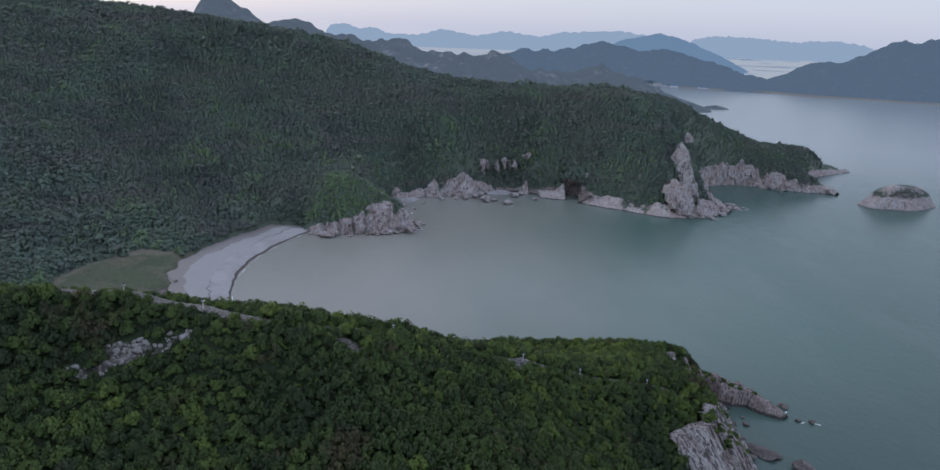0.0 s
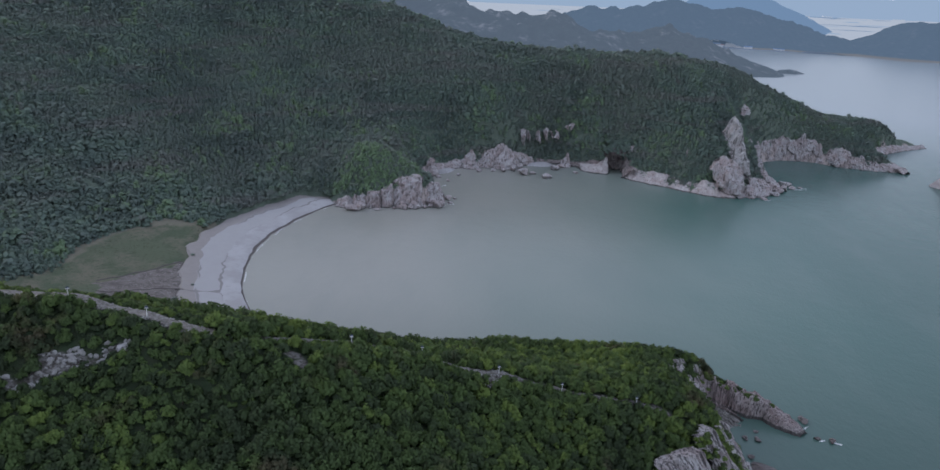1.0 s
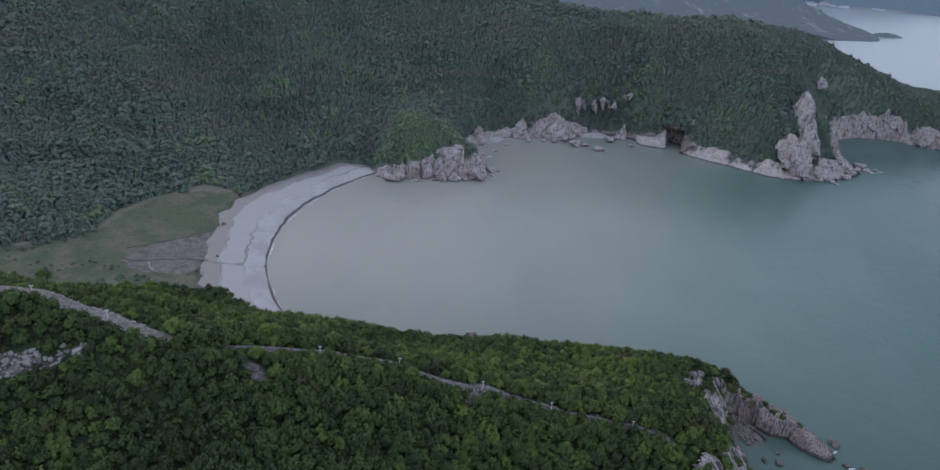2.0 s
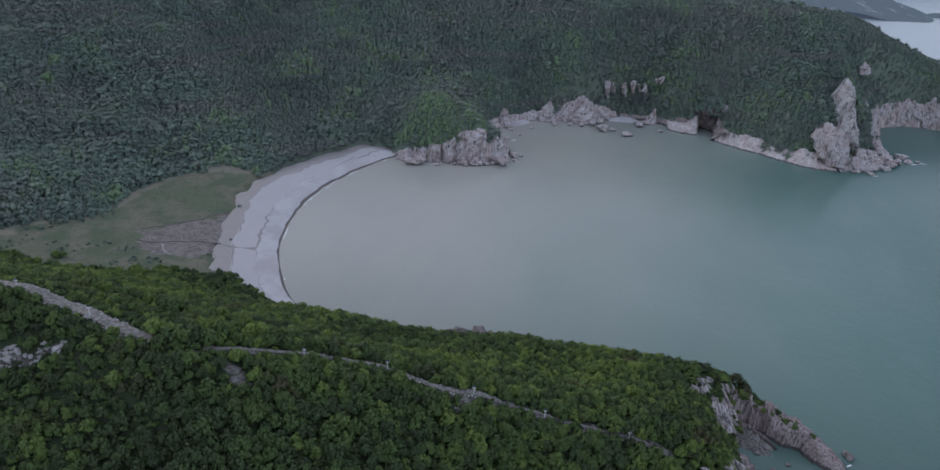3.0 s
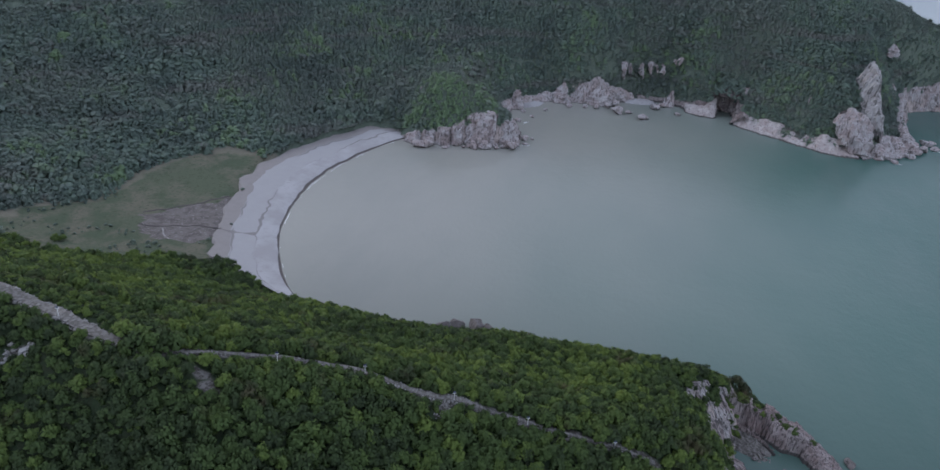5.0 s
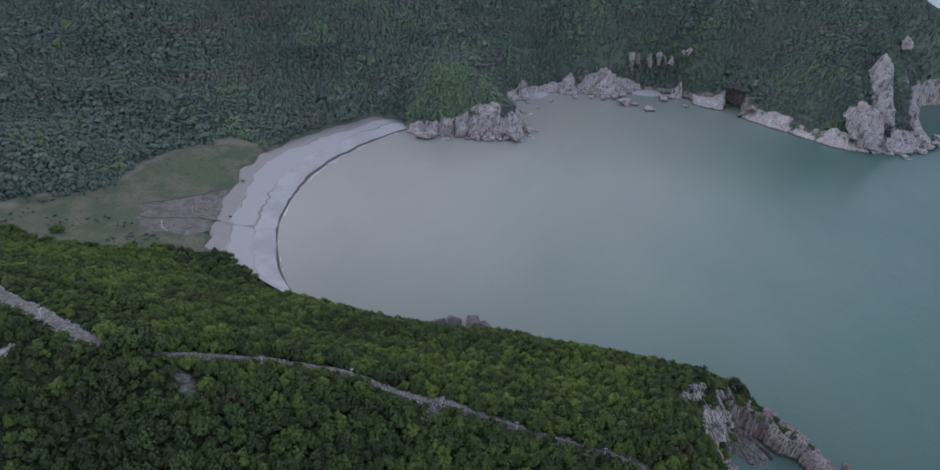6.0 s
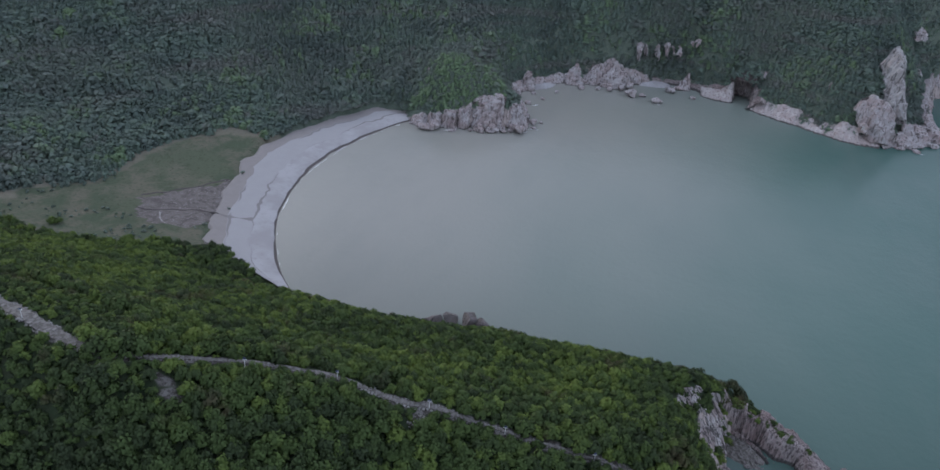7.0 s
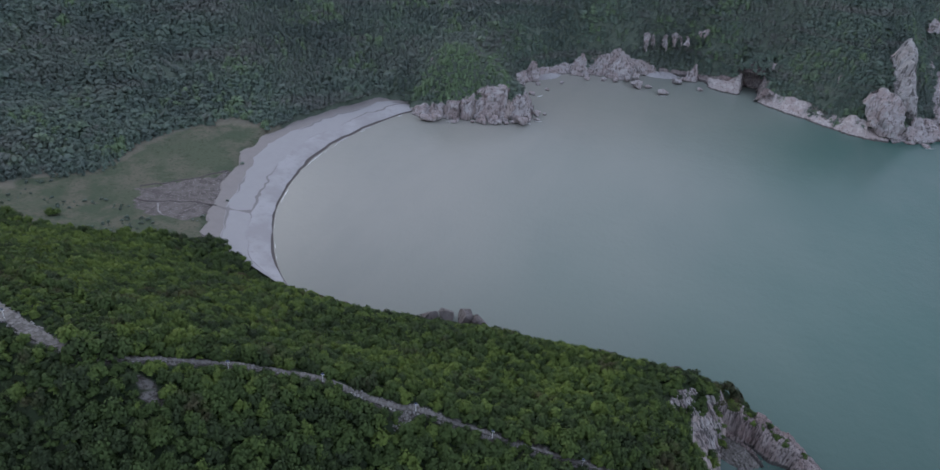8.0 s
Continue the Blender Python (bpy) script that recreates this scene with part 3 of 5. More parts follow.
# ---- sea cliffs ----
def facets(s, h, size, seed):
    """Broken rock: flat pieces about that size, each set back and tilted its own way; and the distance from the joint between two."""
    c, r = s / size, h / size
    first, second, out = np.full(c.shape, 9.0), np.full(c.shape, 9.0), np.zeros(c.shape)
    for di in (-1, 0, 1):
        for dj in (-1, 0, 1):
            i, j = np.floor(c) + di, np.floor(r) + dj
            dc, dr = c - i - 0.5 - 0.42 * lattice(i, j, seed), r - j - 0.5 - 0.42 * lattice(i, j, seed + 1)
            d = np.hypot(dc, dr)
            piece = lattice(i, j, seed + 2) + 1.5 * (dc * lattice(i, j, seed + 3) + dr * lattice(i, j, seed + 4))
            near = d < first
            second = np.where(near, first, np.minimum(second, d))
            out = np.where(near, piece, out)
            first = np.minimum(first, d)
    return out, (second - first) * size


def cliff(stretch, label, seed, material=ROCK, step=1.7, rough=1.0, uneven=0.3):
    """A band of jointed rock along a stretch of the shore, from under the water to its top among the trees."""
    pts = along(stretch, step)
    soft = pts.copy()
    for k in range(4):
        soft[:, k] = np.convolve(np.pad(pts[:, k], 3, "edge"), np.ones(7) / 7, "valid")
    pts = soft
    run = np.gradient(pts[:, :2], axis=0)
    run /= np.hypot(*run.T)[:, None]
    inland = np.stack([-run[:, 1], run[:, 0]], 1)
    mid = len(pts) // 2
    if shore_distance(*(pts[mid, :2] + 3 * inland[mid]).reshape(2, 1))[0][0] < 0:
        inland = -inland
    s = np.r_[0, np.cumsum(np.hypot(*np.diff(pts[:, :2], axis=0).T))] + 1000 * seed
    tall = pts[:, 2] * (1 + uneven * wave(s, 0 * s, 19, 1) + 0.6 * uneven * wave(s, 0 * s, 7, 2) + 0.1 * lattice(np.floor(s / 3.1), np.zeros(len(s)), 3)) + 1.0
    n = int(max(7, min(24, tall.max() / 1.5)))
    u = np.linspace(0, 1, n)[:, None]
    z = -2.0 + (tall + 2.0) * u
    back = (pts[:, 3]) * u ** 1.25 - 1.0
    S = np.broadcast_to(s, z.shape)
    warp = S + 2.2 * wave(S, z, 9, 4) + 0.25 * z

    big, gap = facets(warp, 0.6 * z, 7.0, 11)
    small = facets(warp, 0.75 * z, 2.6, 21)[0]
    out = rough * (2.0 * wave(S, z * 0.35, 15, 5) + 1.7 * big + 0.3 * small - 0.9 * np.exp(-((gap / 0.5) ** 2)))
    out *= np.clip(tall / 9, 0.35, 1.15) * np.clip(1.25 - u, 0.3, 1)
    x, y = pts[:, 0] + inland[:, 0] * (back - out), pts[:, 1] + inland[:, 1] * (back - out)
    z = z + 0.3 * rough * lattice(np.floor(warp / 2.4), np.floor(z / 3), 10) * (u > 0.15)
    x, y, z = x + 0.4 * lattice(np.floor(S * 9), np.floor(u * 97) + 0 * S, 31), y + 0.4 * lattice(np.floor(S * 9), np.floor(u * 97) + 0 * S, 32), z + 0.4 * lattice(np.floor(S * 9), np.floor(u * 97) + 0 * S, 33) * (u > 0.1)
    top = np.stack([x[-1] + inland[:, 0] * 5, y[-1] + inland[:, 1] * 5, z[-1] - 2.5], -1)[None]
    v = np.concatenate([np.stack([x, y, z], -1), top])
    ob = new("sea_cliff", mesh_of("sea_cliff", v.reshape(-1, 3), sheet(len(pts), n + 1), material))
    return tagged(ob, label, "cliff", "cliffs round the bay", "structure")


cliff(EAST_SPUR[3:] + HEADLAND[:2], "tall pinkish grey cliffs at the foot of the wooded spur", 1, step=1.4)
cliff(EAST_SPUR[:5], "low pale cliffs round the outer point", 2, step=2.5)
cliff(HEADLAND[1:6], "broken rock shelf and cliff at the headland's end", 3)
cliff(HEADLAND[5:10], "sloping pale rock ledge along the headland's foot", 4, ROCK_LEDGE, rough=0.45)
# Cave walls use the darker columnar rock; its colour stands in for the cave's shade.
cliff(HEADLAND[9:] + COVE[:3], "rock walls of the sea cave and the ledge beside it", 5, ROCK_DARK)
cliff(COVE[2:], "jagged pinkish cliffs at the back of the cove", 6, step=1.4, uneven=0.55)
cliff(COVE[-2:] + KNOLL[:1], "fractured pale cliffs behind the wooded knoll", 7, step=0.9)
cliff(NORTH_SHORE, "dark low shore rocks under the trees", 8, ROCK_WET)


def boulder_mesh(seed, material):
    """A rock cut flat by a few planes."""
    rng = np.random.default_rng(seed)
    bm = bmesh.new()
    bmesh.ops.create_icosphere(bm, subdivisions=3, radius=1)
    cuts = [(Vector(rng.normal(0, 1, 3)).normalized(), rng.uniform(0.42, 0.78)) for k in range(10)]
    for vert in bm.verts:
        for n, d in cuts:
            over = vert.co.dot(n) - d
            if over > 0:
                vert.co -= n * over
        vert.co *= 1.15 + 0.07 * noise.noise(vert.co * 3 + Vector((seed, 0, 0)))
        vert.co.z *= 0.8
    me = bpy.data.meshes.new("boulder")
    bm.to_mesh(me)
    bm.free()
    me.materials.append(material)
    return me


BOULDERS = [boulder_mesh(k, ROCK) for k in range(7)] + [boulder_mesh(20 + k, ROCK_WET) for k in range(5)]


def boulder(x, y, wide, tall, label="pale weathered boulder standing in the shallow water", sunk=0.35, base=None, group="boulders along the shore"):
    k = 7 + int(abs(x * 3 + y)) % 5 if "dark" in label else int(abs(x * 3 + y)) % 7
    ob = new("boulder", BOULDERS[k])
    z = 0.0 if base is None else base
    wide, tall = 1.25 * wide, 1.3 * tall
    ob.matrix_world = pose(x, y, z + tall * 0.5 * (1 - sunk), 0, 0, (x * 37 + y * 11) % 360) @ Matrix.Diagonal((wide / 2, wide * 0.42, tall / 1.5, 1))
    return tagged(ob, label, "boulder", group)


# in the cove
for x, y, w, h in [(49, 706, 9, 5), (28, 712, 11, 5), (36, 717, 6, 3), (57, 741, 8, 5), (79, 733, 5, 2.4), (17, 724, 7, 4), (8, 719, 6, 3), (-2, 716, 5, 2.5),
                   (-48, 651, 5, 2.5), (-40, 668, 4, 1.6), (-33, 690, 4, 1.6), (64, 752, 7, 4), (24, 731, 8, 5), (-15, 712, 6, 3), (-50, 676, 4, 2)]:
    boulder(x, y, w, h)
# under the knoll
for x, y, w, h in [(-84, 567, 6, 1.2), (-97, 562, 8, 4), (-66, 577, 6, 5), (-61, 578, 5, 4), (-57, 580, 6, 5), (-51, 584, 5, 3), (-43, 589, 7, 4),
                   (-36, 592, 5, 2), (-31, 598, 4, 1.5), (-69, 574, 4, 3), (-33, 607, 5, 4), (-28, 612, 3, 1.2), (-64, 573, 5, 4), (-59, 575, 4, 3), (-54, 577, 5, 4), (-49, 580, 4, 2.5),
                   (-45, 583, 4, 3), (-40, 586, 9, 6), (-63, 579, 5, 6), (-54, 583, 5, 5), (-72, 571, 3, 1.5), (-103, 560, 10, 5)]:
    boulder(x, y, w, h, "fallen pale boulder at the foot of the knoll")
# round the near point and the headland's end
for x, y, w, h in [(134, 302, 1.8, 0.8), (128, 296, 2.6, 0.9), (131, 273, 12, 1.6), (127, 277, 3, 1.2), (136, 271, 5, 1.0), (159, 301, 2.6, 1), (165, 300, 3, 1.1), (158, 314, 5, 1.6),
                   (144, 262, 7, 3), (124, 268, 5, 2), (127, 283, 2.5, 1), (123, 305, 2, 1), (126, 309, 2, 1), (133, 296, 3, 0.9)]:
    boulder(x, y, w, h, "dark wet rock awash near the point")
for x, y, w, h in [(283, 748, 9, 4), (288, 738, 7, 3), (277, 728, 8, 4), (268, 718, 9, 4), (290, 755, 6, 2), (262, 706, 7, 3), (252, 700, 7, 3), (296, 741, 4, 1.5), (247, 688, 6, 2)]:
    boulder(x, y, w, h, "rock of the broken shelf off the headland")
for x, y, w, h in [(-6, 346, 8, 4), (2, 347, 9, 5), (-13, 342, 7, 4), (8, 348, 6, 4), (-52, 333, 5, 3), (-60, 335, 4, 2)]:
    boulder(x, y, w, h, "dark shore rock below the wooded slope")


def crag(spine, label, seed, material=ROCK, flat=0.6, turn=0.0):
    """A standing rock: jointed rings along a spine of (x, y, z, radius)."""
    pts = along(spine, 1.0) if len(spine) > 9 else np.array(spine, float)
    rings, around = 13, 15
    t = np.linspace(0, len(pts) - 1, rings)
    line = np.stack([np.interp(t, np.arange(len(pts)), pts[:, k]) for k in range(4)], 1)
    a = np.linspace(0, 2 * math.pi, around + 1)[:-1]
    A, T = np.meshgrid(a, np.arange(rings))
    rng = np.random.default_rng(seed)
    sides, reach = np.sort(rng.uniform(0, 2 * math.pi, 7)), rng.uniform(0.72, 1.05, 7)
    r = np.clip(1 / np.maximum(np.max(np.cos(a[:, None] - sides) / reach, axis=1), 0.6), 0.6, 1.25)[None]
    broken = facets(A * 6 / (2 * math.pi), T / 3, 0.9, seed + 5)[0]
    r = line[:, 3][:, None] * (0.7 * r + 0.28 + 0.18 * broken + 0.1 * rng.uniform(-1, 1, A.shape))
    cx, cy = r * np.cos(A), r * np.sin(A) * flat
    ct, st = math.cos(radians(turn)), math.sin(radians(turn))
    x, y = line[:, 0][:, None] + cx * ct - cy * st, line[:, 1][:, None] + cx * st + cy * ct
    z = line[:, 2][:, None] + 0.6 * broken + 0.5 * rng.uniform(-1, 1, A.shape)
    verts = np.concatenate([np.stack([x, y, z], -1).reshape(-1, 3), line[-1:, :3] + [[0, 0, 0.5]]])
    faces = [(i * around + j, i * around + (j + 1) % around, (i + 1) * around + (j + 1) % around, (i + 1) * around + j) for i in range(rings - 1) for j in range(around)]
    me = mesh_of("rock_crag", verts, faces, material)
    bm = bmesh.new()
    bm.from_mesh(me)
    bm.verts.ensure_lookup_table()
    for j in range(around):
        bm.faces.new((bm.verts[(rings - 1) * around + j], bm.verts[(rings - 1) * around + (j + 1) % around], bm.verts[rings * around]))
    bm.to_mesh(me)
    bm.free()
    return tagged(new("rock_crag", me), label, "rock", "crags on the far shore")


crag([(238, 714, 4, 6), (234, 722, 20, 6), (229, 731, 36, 5.5), (225, 738, 50, 5), (223, 741, 59, 2.5)], "slim back of the tall rock rib", 1, ROCK_GREY, flat=0.62)
crag([(243, 700, -1, 8), (242, 705, 7, 6), (240, 709, 14, 3)], "short pale buttress beside the crag", 3)
crag([(254, 708, -1, 9), (253, 714, 6, 7), (250, 720, 11, 3)], "broken rock hump on the shelf", 4)
crag([(266, 724, -1, 9), (264, 729, 6, 8), (262, 734, 11, 4)], "stepped pale crag behind the shelf", 22, flat=0.8)
crag([(238, 693, -1, 7), (237, 696, 4, 6), (235, 700, 9, 3)], "low block at the corner of the ledge", 24, flat=0.8)
crag([(10, 730, -1, 12), (9, 735, 9, 8), (8, 738, 21, 1)], "jagged pink crag at the back of the cove", 8)
crag([(-26, 720, -1, 10), (-26, 725, 7, 6), (-25, 729, 16, 0.8)], "pointed pink crag at the back of the cove", 9)
crag([(-57, 684, -1, 6), (-58, 688, 8, 5), (-59, 691, 14, 2)], "rounded pinkish crag on the shore", 10)
crag([(70, 756, -1, 7), (70, 760, 6, 4), (71, 762, 13, 0.8)], "small pointed crag beside a shingle patch", 11)
crag([(257, 829, 54, 5), (257, 831, 59, 4.5), (257, 834, 64, 1)], "pale rock standing among the trees", 14)
crag([(-121, 602, 25, 1.0), (-119.5, 603.5, 28, 1.1), (-118, 605, 31, 0.5)], "small pale rock on the knoll's slope", 15)
crag([(181, 723, 28, 1.8), (181, 724, 31, 1.6), (181, 725, 33, 0.6)], "small pale rock among the headland's trees", 16)
# Roof block added to darken the notch; its dark rock also stands in for shade.
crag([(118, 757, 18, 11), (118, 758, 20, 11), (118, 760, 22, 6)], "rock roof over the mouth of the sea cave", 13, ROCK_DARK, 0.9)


def face(top, foot, label, seed, material=ROCK, bulge=1.5, joint=1.5, slant=0.0, rough=1.0, tuck=3.2):
    """A face of jointed rock between a top line and a foot line, its sides and top tucked into the slope."""
    top, foot = np.array(top, float), np.array(foot, float)
    wide, tall = np.linalg.norm(foot[-1] - foot[0]), np.linalg.norm(top.mean(0) - foot.mean(0))
    fine = (0.55, 0.7) if slant else (1.25, 1.5)
    nu, nv = int(np.clip(wide / fine[0], 7, 64)), int(np.clip(tall / fine[1], 7, 48))
    u, v = np.meshgrid(np.linspace(0, 1, nu), np.linspace(0, 1, nv))
    at = lambda line, k: np.interp(u * (len(line) - 1), np.arange(len(line)), line[:, k])
    p = np.stack([at(foot, k) * (1 - v) + at(top, k) * v for k in range(3)], -1)
    n = np.cross(foot[-1] - foot[0], top.mean(0) - foot.mean(0))
    n /= np.linalg.norm(n)
    n = n if n[2] > 0 else -n
    s, h = u * wide + 50 * seed, v * tall
    lane = s + slant * h + 0.9 * wave(s, h, 5, seed)

    if slant:
        def columns(size, rise, k):
            c = np.floor(lane / size)
            row = np.floor(h / rise + lattice(c, 0 * c, k))
            gap = np.abs(lane / size - c - 0.5)
            return lattice(c, row, k + 1) - 1.4 * (gap > 0.5 - 0.18 / size)

        broken = 0.45 * columns(joint, tall / 2.5, 3) + 0.75 * columns(joint * 3.1, tall / 3, 7)
    else:
        big, gap = facets(lane, 0.65 * h, joint * 2.4, seed + 3)
        small = facets(lane, 0.7 * h, joint * 0.9, seed + 7)[0]
        broken = 1.7 * big + 0.22 * small - 0.8 * np.exp(-((gap / 0.5) ** 2))
    out = bulge * (1 - np.abs(2 * u - 1) ** 3) * np.sin(math.pi * np.clip(v * 0.8 + 0.15, 0, 1)) + rough * (broken + 0.9 * wave(s, h, 7, seed + 9))
    ragged = np.minimum(np.minimum(u, 1 - u) * wide, (1 - v) * tall) + (1.3 if slant else 2.4) * wave(s, h, 4, seed + 1)
    out -= tuck * np.clip(1 - ragged / 1.6, 0, 1)
    p = p + out[..., None] * n
    if not slant:
        p = p + 0.45 * np.stack([lattice(np.floor(u * 997), np.floor(v * 991), seed + k) for k in range(3)], -1) * (v > 0.02)[..., None]
    return tagged(new("rock_outcrop", mesh_of("rock_outcrop", p.reshape(-1, 3), sheet(nu, nv), material)), label, "rock", "bare rock faces")


# the headland's rib and crag
face([(212, 738, 51), (216, 739, 55), (219, 740, 62), (222, 740, 66), (226, 739, 64), (230, 738, 59)], [(224, 711, 20), (232, 709, 18), (240, 708, 16)],
     "tall pale rock rib rising through the trees", 1, ROCK_GREY, bulge=2.5, joint=2.4, tuck=5)
face([(199, 700, 25), (203, 705, 31), (210, 707, 35), (217, 706, 32), (224, 705, 29), (231, 704, 23)], [(205, 690, 8), (214, 687, 3), (231, 689, 1)],
     "blunt pinkish grey crag on the headland's foot", 2, ROCK, 3.5, 3.0, tuck=5)
# hanging above the cove
for k, (x, y, wide, top, low) in enumerate([(24, 754, 5, 35, 20), (30, 761, 4, 34, 23), (41, 767, 4, 33, 19), (47, 769, 4.5, 35, 24), (53, 771, 3, 33, 25), (60, 772, 2.5, 34, 24), (68, 772, 3, 40, 35), (73, 772, 2.5, 41, 36)]):
    face([(x - wide * 0.6, y + 5, top - 2 * (k % 2)), (x, y + 5, top + 1), (x + wide * 0.6, y + 5, top - 2 * (k % 3))], [(x - wide * 0.3 + 1, y, low + 2 * (k % 3)), (x + wide * 0.3 + 1, y, low)],
         "pale strip of bare rock hanging among the bushes", 30 + k, bulge=0.8, joint=1.4)
# sides of the cave
face([(84, 757, 5), (94, 752, 6), (102, 750, 9), (109, 752, 17)], [(82, 746, -1), (96, 738, -1), (111, 737, -1)], "smooth curved pale ledge beside the sea cave", 9, ROCK_LEDGE, bulge=2.0, joint=3, rough=0.22)
face([(129, 757, 28), (135, 758, 27)], [(130, 752, 20), (137, 752, 19)], "bare tan rock beside the sea cave", 10, bulge=1, joint=2)
face([(246, 796, 42), (254, 800, 40), (262, 806, 37)], [(249, 781, 16), (257, 784, 13), (266, 792, 8)], "pinkish rock face beside the tall rib", 41, bulge=2, joint=3, tuck=5)
# blocks of the knoll
face([(-118, 574, 5), (-112, 573, 7), (-104, 573, 7)], [(-119, 566, -1), (-104, 562, -1)], "low smooth pale block under the knoll", 11, bulge=2, joint=3, rough=0.6)
face([(-105, 574, 9), (-96, 577, 10)], [(-104, 563, -1), (-93, 565, -1)], "fractured pale block under the knoll", 12, bulge=3, joint=2.4)
face([(-95, 578, 11), (-85, 581, 12)], [(-93, 566, -1), (-82, 570, -1)], "fractured pale block under the knoll", 13, bulge=3, joint=2.4)
face([(-85, 582, 14), (-76, 587, 17)], [(-83, 571, -1), (-74, 574, -1)], "narrow pale block under the knoll", 14, bulge=2.5, joint=2)
face([(-76, 589, 19), (-68, 594, 23), (-57, 597, 24), (-53, 596, 22)], [(-74, 576, -1), (-62, 579, -1), (-52, 585, -1)], "broad pink rock face under the knoll", 15, ROCK, 2, 3)
face([(-52, 600, 18), (-44, 604, 16), (-40, 608, 11)], [(-50, 589, -1), (-40, 593, -1), (-34, 601, -1)], "rounded pale buttress at the knoll's end", 16, bulge=3, joint=2.6)
# the near cliffs
face([(89, 293, 30), (94, 302, 31), (100, 308, 29), (107, 313, 24)], [(106, 284, 9), (111, 293, 6), (114, 303, 4), (116, 314, 2)], "steep pale cliff face with white slanting joints", 17, ROCK_SLANT, 1.5, 1.3, 0.1)
face([(109, 281, 9), (113, 290, 8), (114, 297, 6)], [(119, 279, -1), (121, 291, -1), (119, 300, -1)], "lower pink columns at the cliff's foot", 18, ROCK_SLANT, 2, 1.3, 0.15)
face([(77, 222, 37), (84, 229, 37), (91, 234, 36)], [(97, 208, 0), (106, 220, 0), (111, 232, 2)], "pale jointed cliff face below the wood", 19, ROCK_SLANT, 2, 1.6, 0.1)
face([(93, 240, 36), (97, 248, 36)], [(114, 236, -1), (120, 251, -1)], "pale slanting cliff rib below the wood", 20, ROCK_SLANT, 2, 1.4, 0.1)
face([(101, 258, 31), (104, 268, 29)], [(123, 256, -1), (125, 272, -1)], "pale slanting cliff rib above the rocks", 21, ROCK_SLANT, 2, 1.4, 0.1)


def fin(crest, label, seed, material):
    """A narrow point of columnar rock: a crest of (x, y, z, half width) with jointed flanks that go under the water."""
    line = along(crest, 0.4)
    for k in range(4):
        line[:, k] = np.convolve(np.pad(line[:, k], 4, "edge"), np.ones(9) / 9, "valid")
    run = np.gradient(line[:, :2], axis=0)
    run /= np.hypot(*run.T)[:, None]
    s = np.arange(len(line)) * 0.4
    v = np.linspace(-1, 1, 41)[:, None]
    S, V = np.broadcast_to(s, (41, len(s))), np.broadcast_to(v, (41, len(s)))
    column = 0.35 * lattice(np.floor(S / 1.1 + 0.8 * wave(S, V * 6, 5, seed)), np.sign(V), seed) + 0.4 * facets(S, V * 6, 4.5, seed + 1)[0]
    slot = np.abs((S / 1.1 + 0.8 * wave(S, V * 6, 5, seed)) % 1 - 0.5) > 0.3
    out = V * line[:, 3] * (1 - 0.06 * slot + 0.16 * column + 0.18 * wave(S, V * 4, 7, seed + 2))
    top = line[:, 2] * (1 + 0.08 * wave(s, 0 * s, 6, seed + 3) + 0.1 * lattice(np.floor(s / 1.6), 0 * s, seed + 4))
    z = -2 + (top + 2) * np.clip(np.where(V < 0, 1.3, 1.05) * (1 - np.abs(V) ** np.where(V < 0, 2.4, 1.7)), 0, 1) + 0.35 * lattice(np.floor(S / 1.1), np.floor(V * 9), seed + 5)
    x, y = line[:, 0] - run[:, 1] * out, line[:, 1] + run[:, 0] * out
    return tagged(new("rock_point", mesh_of("rock_point", np.stack([x, y, z], -1).reshape(-1, 3), sheet(len(s), 41), material)), label, "rock")


FIN = [(104, 321, 20, 5), (112, 324, 15.5, 6), (119, 326, 11.5, 7.5), (128, 325, 8.8, 8.5), (136, 320.5, 8.2, 8), (142, 316.5, 6.8, 7), (147, 312, 4.6, 8), (152, 306.5, 2.5, 7), (155, 303, 0.8, 4)]
fin(FIN, "narrow rock point with columnar pink faces", 21, ROCK_DARK)
fin([(115, 320, 4, 1.6), (121, 318, 2.5, 1.6), (127, 314, 1.6, 1.5), (131, 309, 0.6, 1)], "low broken rock in the small inlet", 23, ROCK_DARK)


def islet(cx, cy, a, b, tall, turn, label, seed, material=ROCK, kind="islet"):
    """A low rock island, steep at the rim."""
    n = 44
    u, w = [q.ravel() for q in np.meshgrid(np.linspace(-1.15, 1.15, n), np.linspace(-1.15, 1.15, n))]
    r = np.hypot(u, w) + 0.12 * wave(u * 10 + seed * 50, w * 10, 4, seed)
    r = np.maximum(r, 0)
    z = tall * np.clip(1 - r ** 2.2, -0.3, 1) * (1 + 0.2 * wave(u * 20, w * 20, 5, seed)) + 0.5 * lattice(np.floor(u * 12), np.floor(w * 12), seed)
    ct, st = math.cos(radians(turn)), math.sin(radians(turn))
    x, y = cx + a * u * ct - b * w * st, cy + a * u * st + b * w * ct
    return tagged(new(kind, mesh_of(kind, np.stack([x, y, z], 1), sheet(n, n), material)), label, kind)


islet(494, 802, 54, 25, 21, 20, "small rock island with a shrubby top", 3)
islet(656, 1914, 36, 22, 7, 5, "low dark islet in the outer bay", 5, HILL_ROCKY)
islet(120, 314, 11, 7, 1.6, -40, "small patch of grey sand in the rocky inlet", 6, GRAVEL, "sand patch")
islet(43, 757, 15, 8, 2.4, 20, "pale shingle patch at the back of the cove", 7, SAND, "shingle")
islet(-50, 700, 15, 7, 2.0, 50, "pale shingle patch at the back of the cove", 8, SAND, "shingle")


